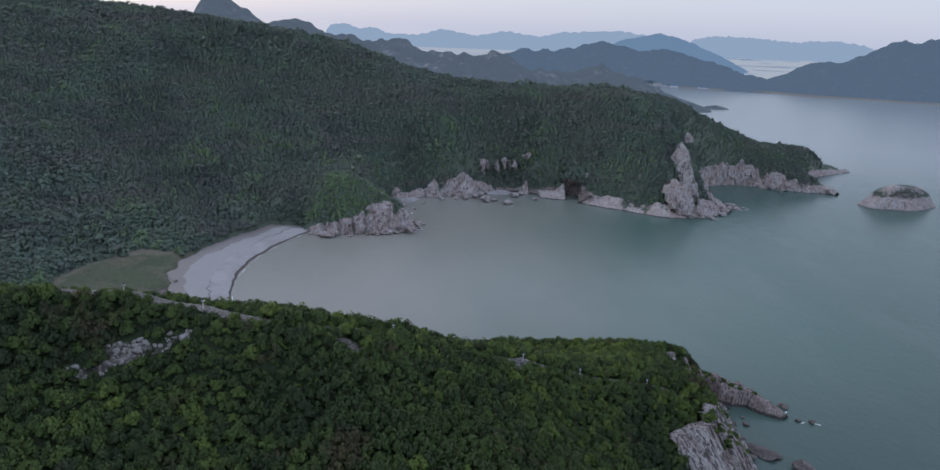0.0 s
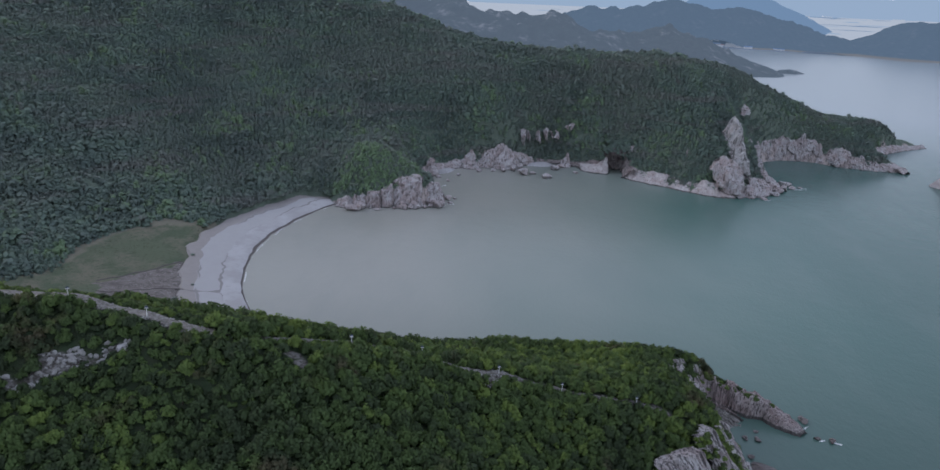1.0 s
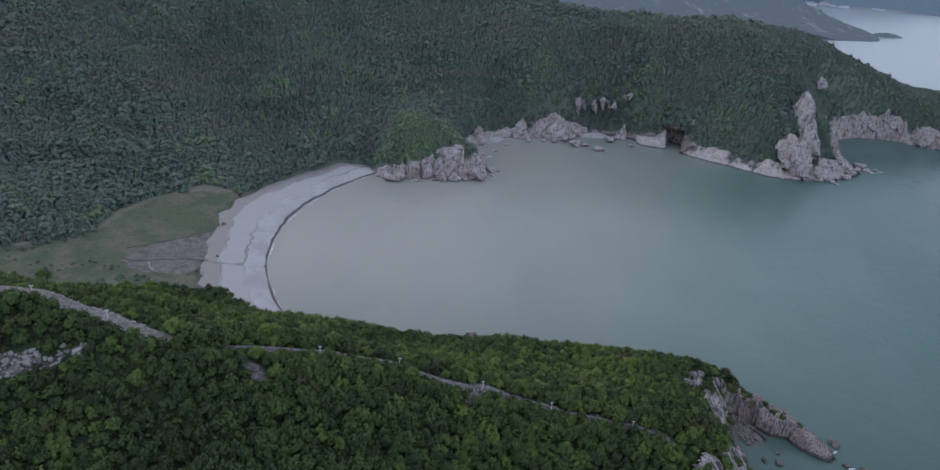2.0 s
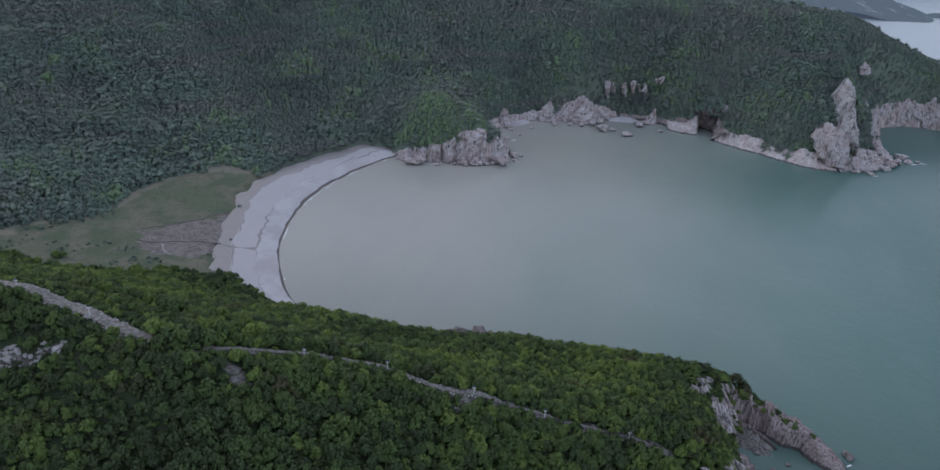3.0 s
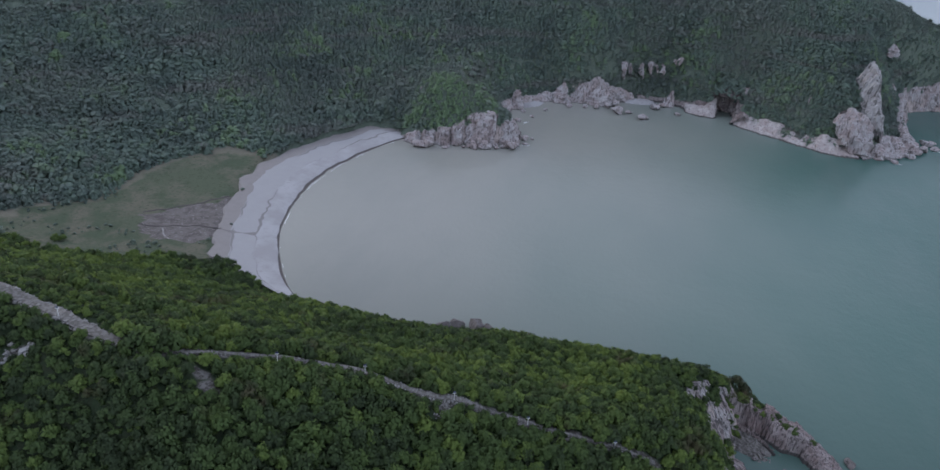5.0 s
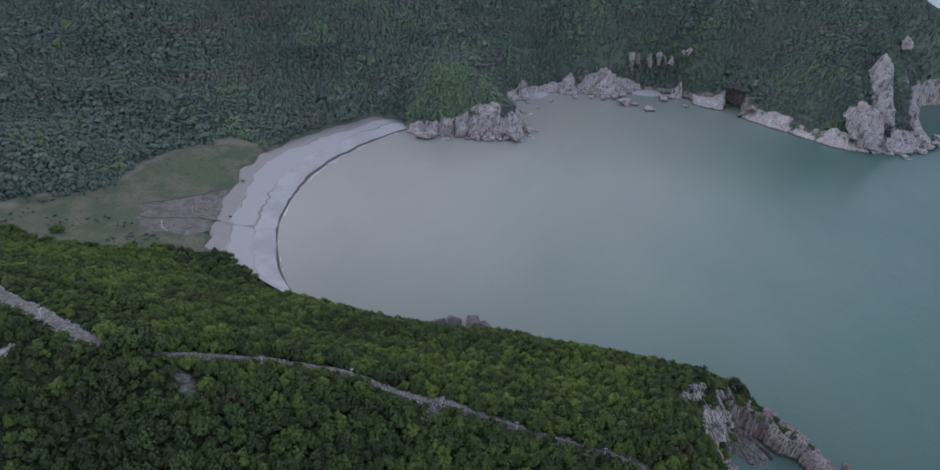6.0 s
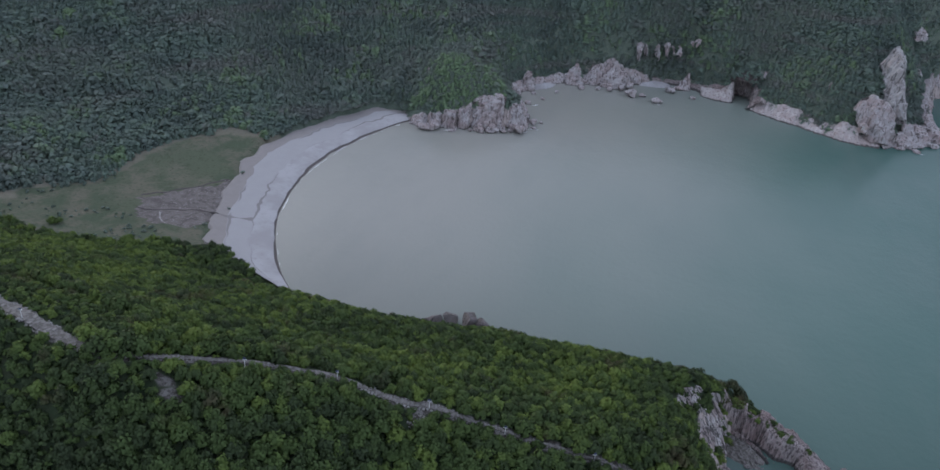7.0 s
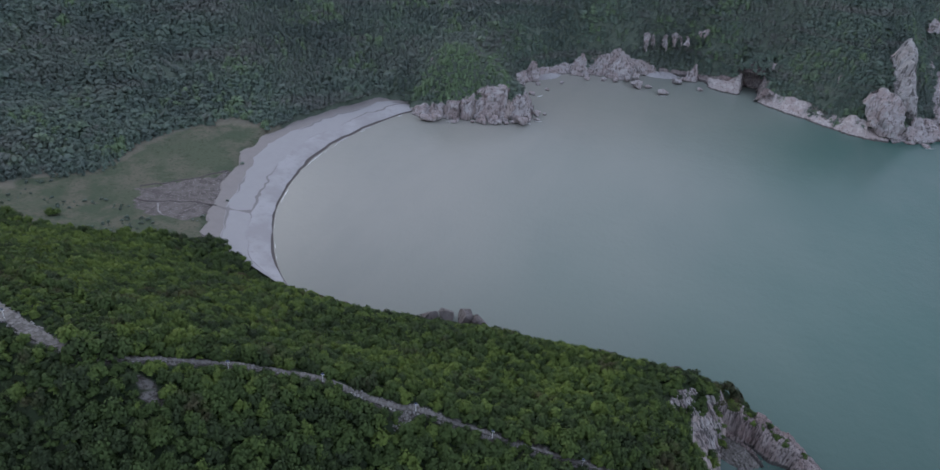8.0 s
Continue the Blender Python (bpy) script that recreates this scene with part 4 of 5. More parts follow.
# ---- woods ----
def crown(seed, lobes, sprays, size, lean=1.0, own=0.25):
    """A tree crown: clumps of leaf sprays on several boughs round a dark heart. About 1 m in radius, standing on z = 0.
    Gives corners, triangles and the outward direction at each corner."""
    rng = np.random.default_rng(seed)
    boughs = []
    for k in range(lobes):
        a = 2.4 * k + rng.uniform(0, 0.7)
        far = 0.0 if k == 0 else rng.uniform(0.38, 0.62)
        c = np.array([far * math.cos(a), far * math.sin(a), (1.15 if k == 0 else rng.uniform(0.55, 1.05)) * lean])
        boughs.append((c, rng.uniform(0.36, 0.5) if k else 0.5))
    return leafed(boughs, sprays, size, rng, own, 0.15)


def pine_crown(seed, tiers, sprays, size):
    """A narrow upright crown: tiers of sprays that shrink towards a pointed top."""
    rng = np.random.default_rng(seed)
    boughs = [(np.array([rng.uniform(-0.1, 0.1), rng.uniform(-0.1, 0.1), 0.45 + 1.45 * k / tiers]), 0.78 * (1 - 0.75 * k / tiers)) for k in range(tiers)]
    return leafed(boughs, sprays, size, rng, 0.06, 0.95)


def leafed(boughs, sprays, size, rng, own=0.25, up=0.15):
    verts, faces, out = [], [], []
    for c, r in boughs:
        heart = np.array([(1, 0, 0), (0, 1, 0), (-1, 0, 0), (0, -1, 0), (0, 0, 1)], float)
        base = len(verts)
        out += list(heart)
        heart = 0.9 * r * heart + c
        heart[:4, 2] -= 0.35 * r
        verts += list(heart)
        faces += [(base + i, base + (i + 1) % 4, base + 4) for i in range(4)]
        for j in range(sprays):
            z = 1 - 1.35 * (j + 0.5) / sprays
            t = 2.399963 * j + rng.uniform(0, 0.5)
            d = np.array([math.sqrt(max(0, 1 - z * z)) * math.cos(t), math.sqrt(max(0, 1 - z * z)) * math.sin(t), z])
            n = d + rng.normal(0, 0.38, 3)
            n /= np.linalg.norm(n)
            e = np.cross(n, rng.normal(0, 1, 3))
            e /= np.linalg.norm(e)
            f = np.cross(n, e)
            m = c + d * r * rng.uniform(0.86, 1.14)
            s = size * rng.uniform(0.65, 1.25)
            base = len(verts)
            verts += [m - e * s * 0.9 - f * s * 0.55, m + e * s * 0.9 - f * s * 0.6 - n * s * 0.2, m + f * s * 0.95]
            whole = m - np.array([0, 0, 0.55])
            o = 0.5 * d + 0.35 * whole / np.linalg.norm(whole) + own * n + np.array([0, 0, up])
            out += [o / np.linalg.norm(o)] * 3
            faces.append((base, base + 1, base + 2))
    return np.array(verts), np.array(faces), np.array(out)


def fresh_or_lit_at(x, y):
    """Lighter tint: fresh leaves on knoll and far slopes; skylight and haze painted on the near north slope."""
    out = np.zeros(np.shape(x))
    for fx, fy, r, much in ((-92, 598, 40, 0.75), (165, 722, 34, 0.22), (88, 775, 30, 0.25), (-364, 502, 5, 1.2), (-374, 524, 5, 1.2), (-191, 487, 5, 0.8), (-246, 414, 6, 0.9), (10, 268, 60, 0.18), (60, 290, 50, 0.18), (-50, 262, 45, 0.22), (-120, 275, 55, 0.23), (-175, 300, 50, 0.23)):
        out = np.maximum(out, much * np.exp(-((x - fx) ** 2 + (y - fy) ** 2) / r ** 2))
    return 1.5 * out


def wood(name, spots, crowns, material, label, tint_seed):
    """Many crowns joined: spots are rows of x, y, z, radius, height."""
    rng = np.random.default_rng(tint_seed)
    V, F, T, N, at = [], [], [], [], 0
    which = rng.integers(0, len(crowns), len(spots))
    for k, (cv, cf, cn) in enumerate(crowns):
        s = spots[which == k]
        if not len(s):
            continue
        a = rng.uniform(0, 2 * math.pi, len(s))
        ca, sa = np.cos(a)[:, None], np.sin(a)[:, None]
        x = s[:, 0:1] + s[:, 3:4] * (cv[:, 0] * ca - cv[:, 1] * sa)
        y = s[:, 1:2] + s[:, 3:4] * (cv[:, 0] * sa + cv[:, 1] * ca)
        z = s[:, 2:3] + s[:, 4:5] * cv[:, 2] / 1.6
        V.append(np.stack([x, y, z], -1).reshape(-1, 3))
        F.append((cf[None] + (at + np.arange(len(s)) * len(cv))[:, None, None]).reshape(-1, 3))
        T.append(np.repeat(0.95 * rng.uniform(0, 1, len(s)) ** 1.2 + fresh_or_lit_at(s[:, 0], s[:, 1]), len(cv)))
        N.append(np.stack([cn[:, 0] * ca - cn[:, 1] * sa, cn[:, 0] * sa + cn[:, 1] * ca, 0 * ca + cn[:, 2]], -1).reshape(-1, 3))
        at += len(s) * len(cv)
    me = mesh_of(name, np.concatenate(V), np.concatenate(F), material)
    give(me, "tint", np.concatenate(T))
    give_ways(me, "bend", np.concatenate(N))
    return tagged(new(name, me), label, "trees", kind="stuff")


def scatter(x0, x1, y0, y1, gap, seed):
    rng = np.random.default_rng(seed)
    x, y = np.meshgrid(np.arange(x0, x1, gap), np.arange(y0, y1, gap))
    x = (x + (np.arange(len(x)) % 2)[:, None] * gap / 2).ravel()
    y = y.ravel()
    return x + rng.uniform(-0.42, 0.42, x.size) * gap, y + rng.uniform(-0.42, 0.42, y.size) * gap, rng


def wooded(x, y):
    """Where trees grow: off the cliffs, sand, meadow, mud, bare stone and path."""
    d, tall, run = shore_distance(x, y)
    ok = d > np.where(tall > 0, 1.5 + np.where((run > 11) & (tall > 12), 0.4, 0.72) * np.minimum(run, np.where(y > 500, 10, 14)) + 3.0 * wave(x, y, 8, 61), 6)
    ok &= ~within(x + 4 * wave(x, y, 10, 62), y + 4 * wave(x, y, 10, 63), MEADOW) & ~within(x, y, SAND_RING) & ~within(x, y, MUD)
    ok |= (d > 2.5) & (run > 11) & (tall > 12) & (wave(x, y, 9, 65) + 0.4 * wave(x, y, 4, 66) > 0.0)
    for fx, fy, r in ((86, 224, 8), (104, 246, 6), (112, 264, 5), (105, 292, 5), (108, 303, 6), (103, 299, 6), (98, 300, 5), (95, 297, 4), (100, 304, 4), (113, 288, 7), (95, 218, 7), (109, 310, 4)):
        ok &= np.hypot(x - fx, y - fy) + 1.5 * wave(x, y, 4, 67) > r
    ok &= (bare_at(x, y) < 0.35) & (from_line(x, y, PATH_LINE)[0] > np.interp(x, [-60, -54, -50, -42, -38, -10, 28, 40, 90], [2.6, 1.4, 0, 0, 1.5, 2.0, 2.0, 1.3, 1.1]))
    return ok


# the near wooded hill
x, y, rng = scatter(-240, 128, 138, 372, 2.85, 5)
keep = wooded(x, y) & (y - 138 > -0.9 * (x + 95) - 40) & (x > -1.15 * (y - 60) - 10) & (height(x, y) > 2.2)
x, y = x[keep], y[keep]
d, side = from_line(x, y, PATH_LINE)
size = rng.uniform(0.8, 1.3, x.size) * (1 + 0.18 * wave(x, y, 22, 64)) * np.where((side < 0) & (d < 8), np.clip(np.where(x > 22, 0.5, 0.3) + 0.085 * d, 0.3, 1), np.where((d < 20) & (x < -55) & (side > 0), 0.45, np.where((d < 16) & (x < -55), 0.72, 1)))
size *= np.where(bare_at(x, y + 5) > 0.3, 0.6, 1)
near_spots = np.stack([x, y, height(x, y) - 0.5 - 0.3 * size, 2.25 * size, 4.0 * size * rng.uniform(0.85, 1.2, x.size)], 1)
single = (near_spots[:, 1] < 203) & (np.abs(near_spots[:, 0] - 5) < 58) & (near_spots[:, 1] > 165) & (size > 0.6)
single &= np.cumsum(single) <= 260
NEAR_CROWNS = [crown(100 + k, 6, 20, 0.185) for k in range(8)]
FAR_CROWNS = [crown(200 + k, 3, 9, 0.28, 0.9, 0.08) for k in range(8)]
HILL_CROWNS = [pine_crown(220 + k, 2, 11, 0.3) for k in range(8)]
wood("broadleaf_wood", near_spots[~single], NEAR_CROWNS, LEAF_NEAR, "dense low green broadleaf wood on the near ridge", 7)

# low growth between the near trees
x, y, rng = scatter(-200, 110, 150, 330, 2.7, 15)
keep = wooded(x, y) & (x > -1.0 * (y - 60)) & (height(x, y) > 3)
x, y = x[keep], y[keep]
s = rng.uniform(0.7, 1.25, x.size)
wood("undergrowth", np.stack([x, y, height(x, y) - 0.4, 1.7 * s, 1.9 * s], 1), FAR_CROWNS, LEAF_NEAR, "low dark green undergrowth between the trees", 16)

# single trees on the slope below the path
CROWN_MESHES = []
for cv, cf, cn in NEAR_CROWNS:
    me = mesh_of("crown", cv, cf, LEAF_NEAR)
    give(me, "tint", np.full(len(cv), 0.25))
    give_ways(me, "bend", cn)
    CROWN_MESHES.append(me)


def trunk_mesh():
    bm = bmesh.new()
    def limb(a, b, ra, rb):
        axis = Vector(b) - Vector(a)
        q = Vector((0, 0, 1)).rotation_difference(axis)
        rings = []
        for t, r in ((0, ra), (0.5, (ra + rb) / 2), (1, rb)):
            rings.append([bm.verts.new(Vector(a) + axis * t + q @ Vector((r * math.cos(k * math.pi / 3), r * math.sin(k * math.pi / 3), 0))) for k in range(6)])
        for lo, hi in zip(rings, rings[1:]):
            for k in range(6):
                bm.faces.new((lo[k], lo[(k + 1) % 6], hi[(k + 1) % 6], hi[k]))
    limb((0, 0, -0.2), (0.03, 0.02, 0.75), 0.075, 0.05)
    for k in range(5):
        a = k * 1.257 + 0.3
        limb((0.02, 0.01, 0.42 + 0.05 * k), (0.5 * math.cos(a), 0.5 * math.sin(a), 0.85 + 0.04 * k), 0.035, 0.015)
    me = bpy.data.meshes.new("trunk")
    bm.to_mesh(me)
    bm.free()
    me.materials.append(BARK)
    return me


TRUNK = trunk_mesh()
for k, (tx, ty, tz, r, h) in enumerate(near_spots[single]):
    tree = new("tree")
    tree.matrix_world = pose(tx, ty, tz, 0, 0, (k * 137.5) % 360) @ Matrix.Diagonal((r, r, h / 1.6, 1))
    tagged(tree, "small green broadleaf tree in the dense hillside wood", "tree", "trees on the near slope")
    for name, data in (("trunk", TRUNK), ("crown", CROWN_MESHES[(k * 5) % 8])):
        new(name, data).parent = tree

# the far hillside
x, y, rng = scatter(-640, 560, 300, 985, 3.3, 6)
keep = wooded(x, y) & (x > 25 - 1.25 * (y - 85)) & (x > -700 + 0.08 * y) & ((y > 395) | (x < -232)) & ((y < 918) | (x > 220))
bald = wave(x, y, 30, 71) + 0.6 * wave(x, y, 12, 72)
keep &= ~((bald > 0.8) & (y > 470) & (rng.uniform(0, 1, x.size) < 0.12))
terrace = wave(height(x, y) + 3 * wave(x, y, 60, 75), 0.02 * x, 5.5, 76)
keep &= ~((terrace > 0.45) & (x < -120) & (y > 470) & (wave(x, y, 48, 77) > 0.15) & (rng.uniform(0, 1, x.size) < 0.5))
x, y = x[keep], y[keep]
# steep ground carries more crowns on the same plan
steep = np.hypot(height(x + 3, y) - height(x - 3, y), height(x, y + 3) - height(x, y - 3)) / 6
more = rng.uniform(0, 1, x.size) < np.clip((steep - 0.25) * 1.9, 0, 1)
x, y = np.r_[x, x[more] + rng.uniform(-2.5, 2.5, more.sum())], np.r_[y, y[more] + rng.uniform(1.2, 3.2, more.sum())]
keep = wooded(x, y)
x, y = x[keep], y[keep]
size = rng.uniform(0.7, 1.2, x.size) * (1 + 0.25 * wave(x, y, 40, 73)) * np.where(rng.uniform(0, 1, x.size) < 0.07, 1.6, 1) * np.where((x > 200) & (y > 800), 0.78, 1)
far_spots = np.stack([x, y, height(x, y) - 0.9, 3.1 * size, 3.5 * size * rng.uniform(0.8, 1.25, x.size)], 1)
piny = np.exp(-((x + 200) / 110) ** 2 - ((y - 660) / 130) ** 2) + 0.35 * wave(x, y, 45, 74) + 0.3 * rng.uniform(-1, 1, x.size) > 0.4
wood("hillside_wood", far_spots[~piny], HILL_CROWNS, LEAF_HAZED, "dark mixed wood covering the far hillside", 8)
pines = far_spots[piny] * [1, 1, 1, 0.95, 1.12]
wood("pine_wood", pines, [pine_crown(300 + k, 3, 9, 0.27) for k in range(6)], LEAF_HAZED, "stand of upright pines on the far hillside, hazed blue-green", 28)

# shrubs on the rock point
rng = np.random.default_rng(29)
x = np.r_[rng.uniform(111, 137, 60), rng.uniform(143, 146, 4)]
crest = np.array(FIN)
lean = np.r_[rng.uniform(-0.1, 0.66, 60), rng.uniform(-0.2, 0.2, 4)]
y = np.interp(x, crest[:, 0], crest[:, 1]) - lean * np.interp(x, crest[:, 0], crest[:, 3])
z = np.interp(x, crest[:, 0], crest[:, 2]) - 1.0
s = rng.uniform(0.4, 0.9, x.size)
wood("point_shrubs", np.stack([x, y, z, 1.8 * s, 2.1 * s], 1), NEAR_CROWNS, LEAF_NEAR, "dark low shrubs on top of the rock point", 13)

# shrubs on the ledges of the near cliff and over the sea cave
rng = np.random.default_rng(19)
clumps = [(98.5, 299.5, 26, 2.2, 12), (110.5, 313, 14, 1.6, 9), (112, 309.5, 11.5, 1.6, 9), (114.5, 307.5, 7.5, 1.5, 8), (107.5, 315, 19, 1.5, 4), (102, 303, 25, 1.8, 10), (103, 306, 22, 1.5, 8), (94, 240, 33.5, 1.6, 12), (97, 238.5, 29, 1.6, 14), (100, 237, 24.5, 1.5, 10), (111, 262, 14, 2.0, 8), (104, 285, 17, 2.5, 5)]
x, y, z = [np.concatenate([rng.normal(c[k], c[3] * (1 if k < 2 else 0.5), c[4]) for c in clumps]) for k in range(3)]
s = rng.uniform(0.55, 1.0, x.size)
wood("cliff_shrubs", np.stack([x, y, np.maximum(z, height(x, y) + 0.5) - 0.4, 1.6 * s, 2.0 * s], 1), NEAR_CROWNS, LEAF_NEAR, "dark shrubs growing on the cliff's ledges", 20)
x, y = rng.uniform(101, 131, 110), rng.uniform(744, 772, 110)
wood("cave_shrubs", np.stack([x, y, np.maximum(np.interp(y, [744, 748, 760, 770], [17, 20.5, 24, 27]) * np.clip((x - 95) / 14, 0.5, 1), height(x, y) - 0.5), 0 * x + 2.8, 0 * x + 3.4], 1), FAR_CROWNS, LEAF_HAZED, "green bushes over the sea cave's mouth", 21)

# bushes in the meadow and along the beach, and on the rock island
x, y, rng = scatter(-330, -150, 300, 500, 4.5, 9)
keep = within(x, y, MEADOW) & ~within(x, y, MUD) & (wave(x, y, 26, 81) + 0.7 * wave(x, y, 9, 82) > 0.85)
x, y = x[keep], y[keep]
s = rng.uniform(0.3, 0.8, x.size)
wood("bushes", np.stack([x, y, height(x, y) - 0.3, 2.2 * s, 2.6 * s], 1), FAR_CROWNS, LEAF_HAZED, "scattered low bushes in the valley meadow", 10)
x, y = np.array([-221, -219, -173, -164, -161, -156, -131, -129, -238.0]), np.array([338, 340, 337, 341, 340, 344, 352, 353, 447.0])
s = np.array([1.5, 1.2, 1.5, 1.4, 1.0, 1.2, 1.6, 1.3, 1.4])
wood("bushes", np.stack([x, y, height(x, y) - 0.3, 2.0 * s, 2.9 * s], 1), NEAR_CROWNS, LEAF_NEAR, "taller dark bushes at the edge of the valley", 23)
x, y, s = np.array([-364, -374, -191, -246, -243.0]), np.array([502, 524, 487, 414, 416.0]), np.array([1.9, 2.0, 1.5, 1.9, 1.4])
wood("bushes", np.stack([x, y, height(x, y) - 0.3, 2.0 * s, 3.0 * s], 1), NEAR_CROWNS, LEAF_HAZED, "single light green trees standing out of the wood", 24)
# bushes along the top of the beach
back_line = along([(a, b, 0) for a, b in SAND_BACK], 1.7)
rng = np.random.default_rng(17)
x = np.concatenate([back_line[:, 0] + rng.uniform(-6, 0.5, len(back_line)) for k in range(3)])
y = np.concatenate([back_line[:, 1] + rng.uniform(-1, 4, len(back_line)) for k in range(3)])
keep = (y > 482) & (x < -124)
x, y = x[keep], y[keep]
s = rng.uniform(0.5, 1.1, x.size)
wood("shore_bushes", np.stack([x, y, np.minimum(height(x, y), 6) - 0.4, 2.3 * s, 3.2 * s], 1), FAR_CROWNS, LEAF_HAZED, "low bushes along the top of the beach", 18)
edge_line = along([(-118, 349, 0), (-104, 340, 0), (-90, 335, 0), (-66, 331, 0), (-40, 328, 0)], 1.5)
x = np.concatenate([edge_line[:, 0] + rng.uniform(-2, 2, len(edge_line)) for k in range(3)])
y = np.concatenate([edge_line[:, 1] + rng.uniform(-6, 0, len(edge_line)) for k in range(3)])
s = rng.uniform(0.6, 1.1, x.size)
wood("shore_bushes", np.stack([x, y, np.maximum(height(x, y), 0.8) - 0.5, 2.2 * s, 3.2 * s], 1), NEAR_CROWNS, LEAF_NEAR, "green bushes where the wooded slope meets the sand", 22)
x, y, rng = scatter(430, 560, 760, 850, 3.5, 11)
u = ((x - 494) * 0.94 + (y - 802) * 0.342) / 54
w = (-(x - 494) * 0.342 + (y - 802) * 0.94) / 25
r = np.hypot(u, w)
x, y, r = x[r < 0.68], y[r < 0.68], r[r < 0.68]
wood("island_shrubs", np.stack([x, y, 21 * (1 - r ** 2.2) - 1.2, 0 * x + 2.6, 0 * x + 3.6], 1), FAR_CROWNS, LEAF_HAZED, "dark shrubs on the island's top", 12)


# ---- the ridge path ----
line = along([(a, b, 0) for a, b in PATH_LINE], 1.0)
for k in range(2):
    line[:, k] = np.convolve(np.pad(line[:, k], 3, "edge"), np.ones(7) / 7, "valid")
run = np.gradient(line[:, :2], axis=0)
run /= np.hypot(*run.T)[:, None]
left = np.stack([-run[:, 1], run[:, 0]], 1)
wide = np.interp(line[:, 0], [-100, -60, -45, -20, 0, 24, 40, 90], [1.8, 1.6, 0.7, 0.65, 1.0, 1.1, 0.6, 0.5])
level = height(line[:, 0], line[:, 1])
level = np.convolve(np.pad(level, 2, "edge"), np.ones(5) / 5, "valid") + 0.35
u = np.array([-1.25, -1, -0.5, 0, 0.5, 1, 1.25])
X = line[:, 0:1] + left[:, 0:1] * (u * wide[:, None])
Y = line[:, 1:2] + left[:, 1:2] * (u * wide[:, None])
Z = level[:, None] + np.array([-1.4, 0, 0.05, 0.06, 0.05, 0, -1.4]) + 0.1 * wave(X, Y, 2, 91)
footpath = tagged(new("footpath", mesh_of("footpath", np.stack([X, Y, Z], -1).reshape(-1, 3), sheet(7, len(line)), GRAVEL)),
                  "narrow stone footpath along the wooded ridge", "path", kind="structure")
bm = bmesh.new()
bmesh.ops.create_cube(bm, size=1)
bmesh.ops.bevel(bm, geom=list(bm.edges), offset=0.02, segments=1, affect="EDGES")
slab_me = bpy.data.meshes.new("slab")
bm.to_mesh(slab_me)
bm.free()
slab_me.materials.append(SLAB)
rng = random.Random(4)
for k in range(8, len(line) - 6):
    for lane in ((-0.62, 0, 0.62) if wide[k] > 1.2 else (0,)):
        if rng.random() < (0.62 if wide[k] > 1.2 else 0.4):
            continue
        w = 0.6 * wide[k] if wide[k] > 1.2 else 1.2 * wide[k]
        s = new("slab", slab_me)
        s.parent = footpath
        c = line[k, :2] + left[k] * (lane * wide[k] + rng.uniform(-0.12, 0.12)) + run[k] * (rng.uniform(-0.4, 0.4) if lane else 0.3 * math.sin(5.0 * k))
        s.matrix_basis = pose(c[0], c[1], level[k] + 0.03, rng.uniform(-2, 2), rng.uniform(-2, 2), math.degrees(math.atan2(run[k, 1], run[k, 0])) + rng.uniform(-14, 14)) @ Matrix.Diagonal((rng.uniform(0.6, 1.0), w * rng.uniform(0.8, 1.1), 0.16, 1))


def stones(name, spots, label):
    """Loose stones joined: rows of x, y, z, size."""
    rng = np.random.default_rng(3)
    bm = bmesh.new()
    bmesh.ops.create_icosphere(bm, subdivisions=1, radius=1)
    cv = np.array([v.co for v in bm.verts])
    cf = np.array([[v.index for v in f.verts] for f in bm.faces])
    bm.free()
    V, F = [], []
    for k, (x, y, z, s) in enumerate(spots):
        j = cv * rng.uniform(0.6, 1.3, (len(cv), 1)) * [s, s * rng.uniform(0.6, 1), s * 0.7]
        a = rng.uniform(0, 6.28)
        V.append(np.stack([x + j[:, 0] * math.cos(a) - j[:, 1] * math.sin(a), y + j[:, 0] * math.sin(a) + j[:, 1] * math.cos(a), z + j[:, 2]], 1))
        F.append(cf + k * len(cv))
    return tagged(new(name, mesh_of(name, np.concatenate(V), np.concatenate(F), STONE)), label, "stones", kind="stuff")


rng = np.random.default_rng(12)
k = rng.integers(0, len(line), 900)
off = rng.choice([-1, 1], 900) * rng.uniform(0.8, 1.5, 900) * wide[k]
x, y = line[k, 0] + left[k, 0] * off, line[k, 1] + left[k, 1] * off
stones("rubble", np.stack([x, y, height(x, y) + 0.1, rng.uniform(0.15, 0.6, 900) * np.clip(wide[k], 0.6, 1.3)], 1), "loose grey rubble along both edges of the path")
x, y, rng = scatter(-112, -60, 160, 195, 1.05, 13)
keep = (bare_at(x, y) > 0.2) & (rng.uniform(0, 1, x.size) < 0.7)
x, y = x[keep], y[keep]
stones("boulder_field", np.stack([x, y, height(x, y) + 0.1, rng.uniform(0.25, 1.0, x.size) ** 1.3 + 0.15], 1), "pale grey stones of a bare patch in the wood")
x, y, rng = scatter(14, 30, 222, 234, 0.7, 14)
keep = bare_at(x, y) > 0.3
x, y = x[keep], y[keep]
stones("scree", np.stack([x, y, height(x, y) + 0.05, rng.uniform(0.15, 0.45, x.size)], 1), "small pale scree below the path")


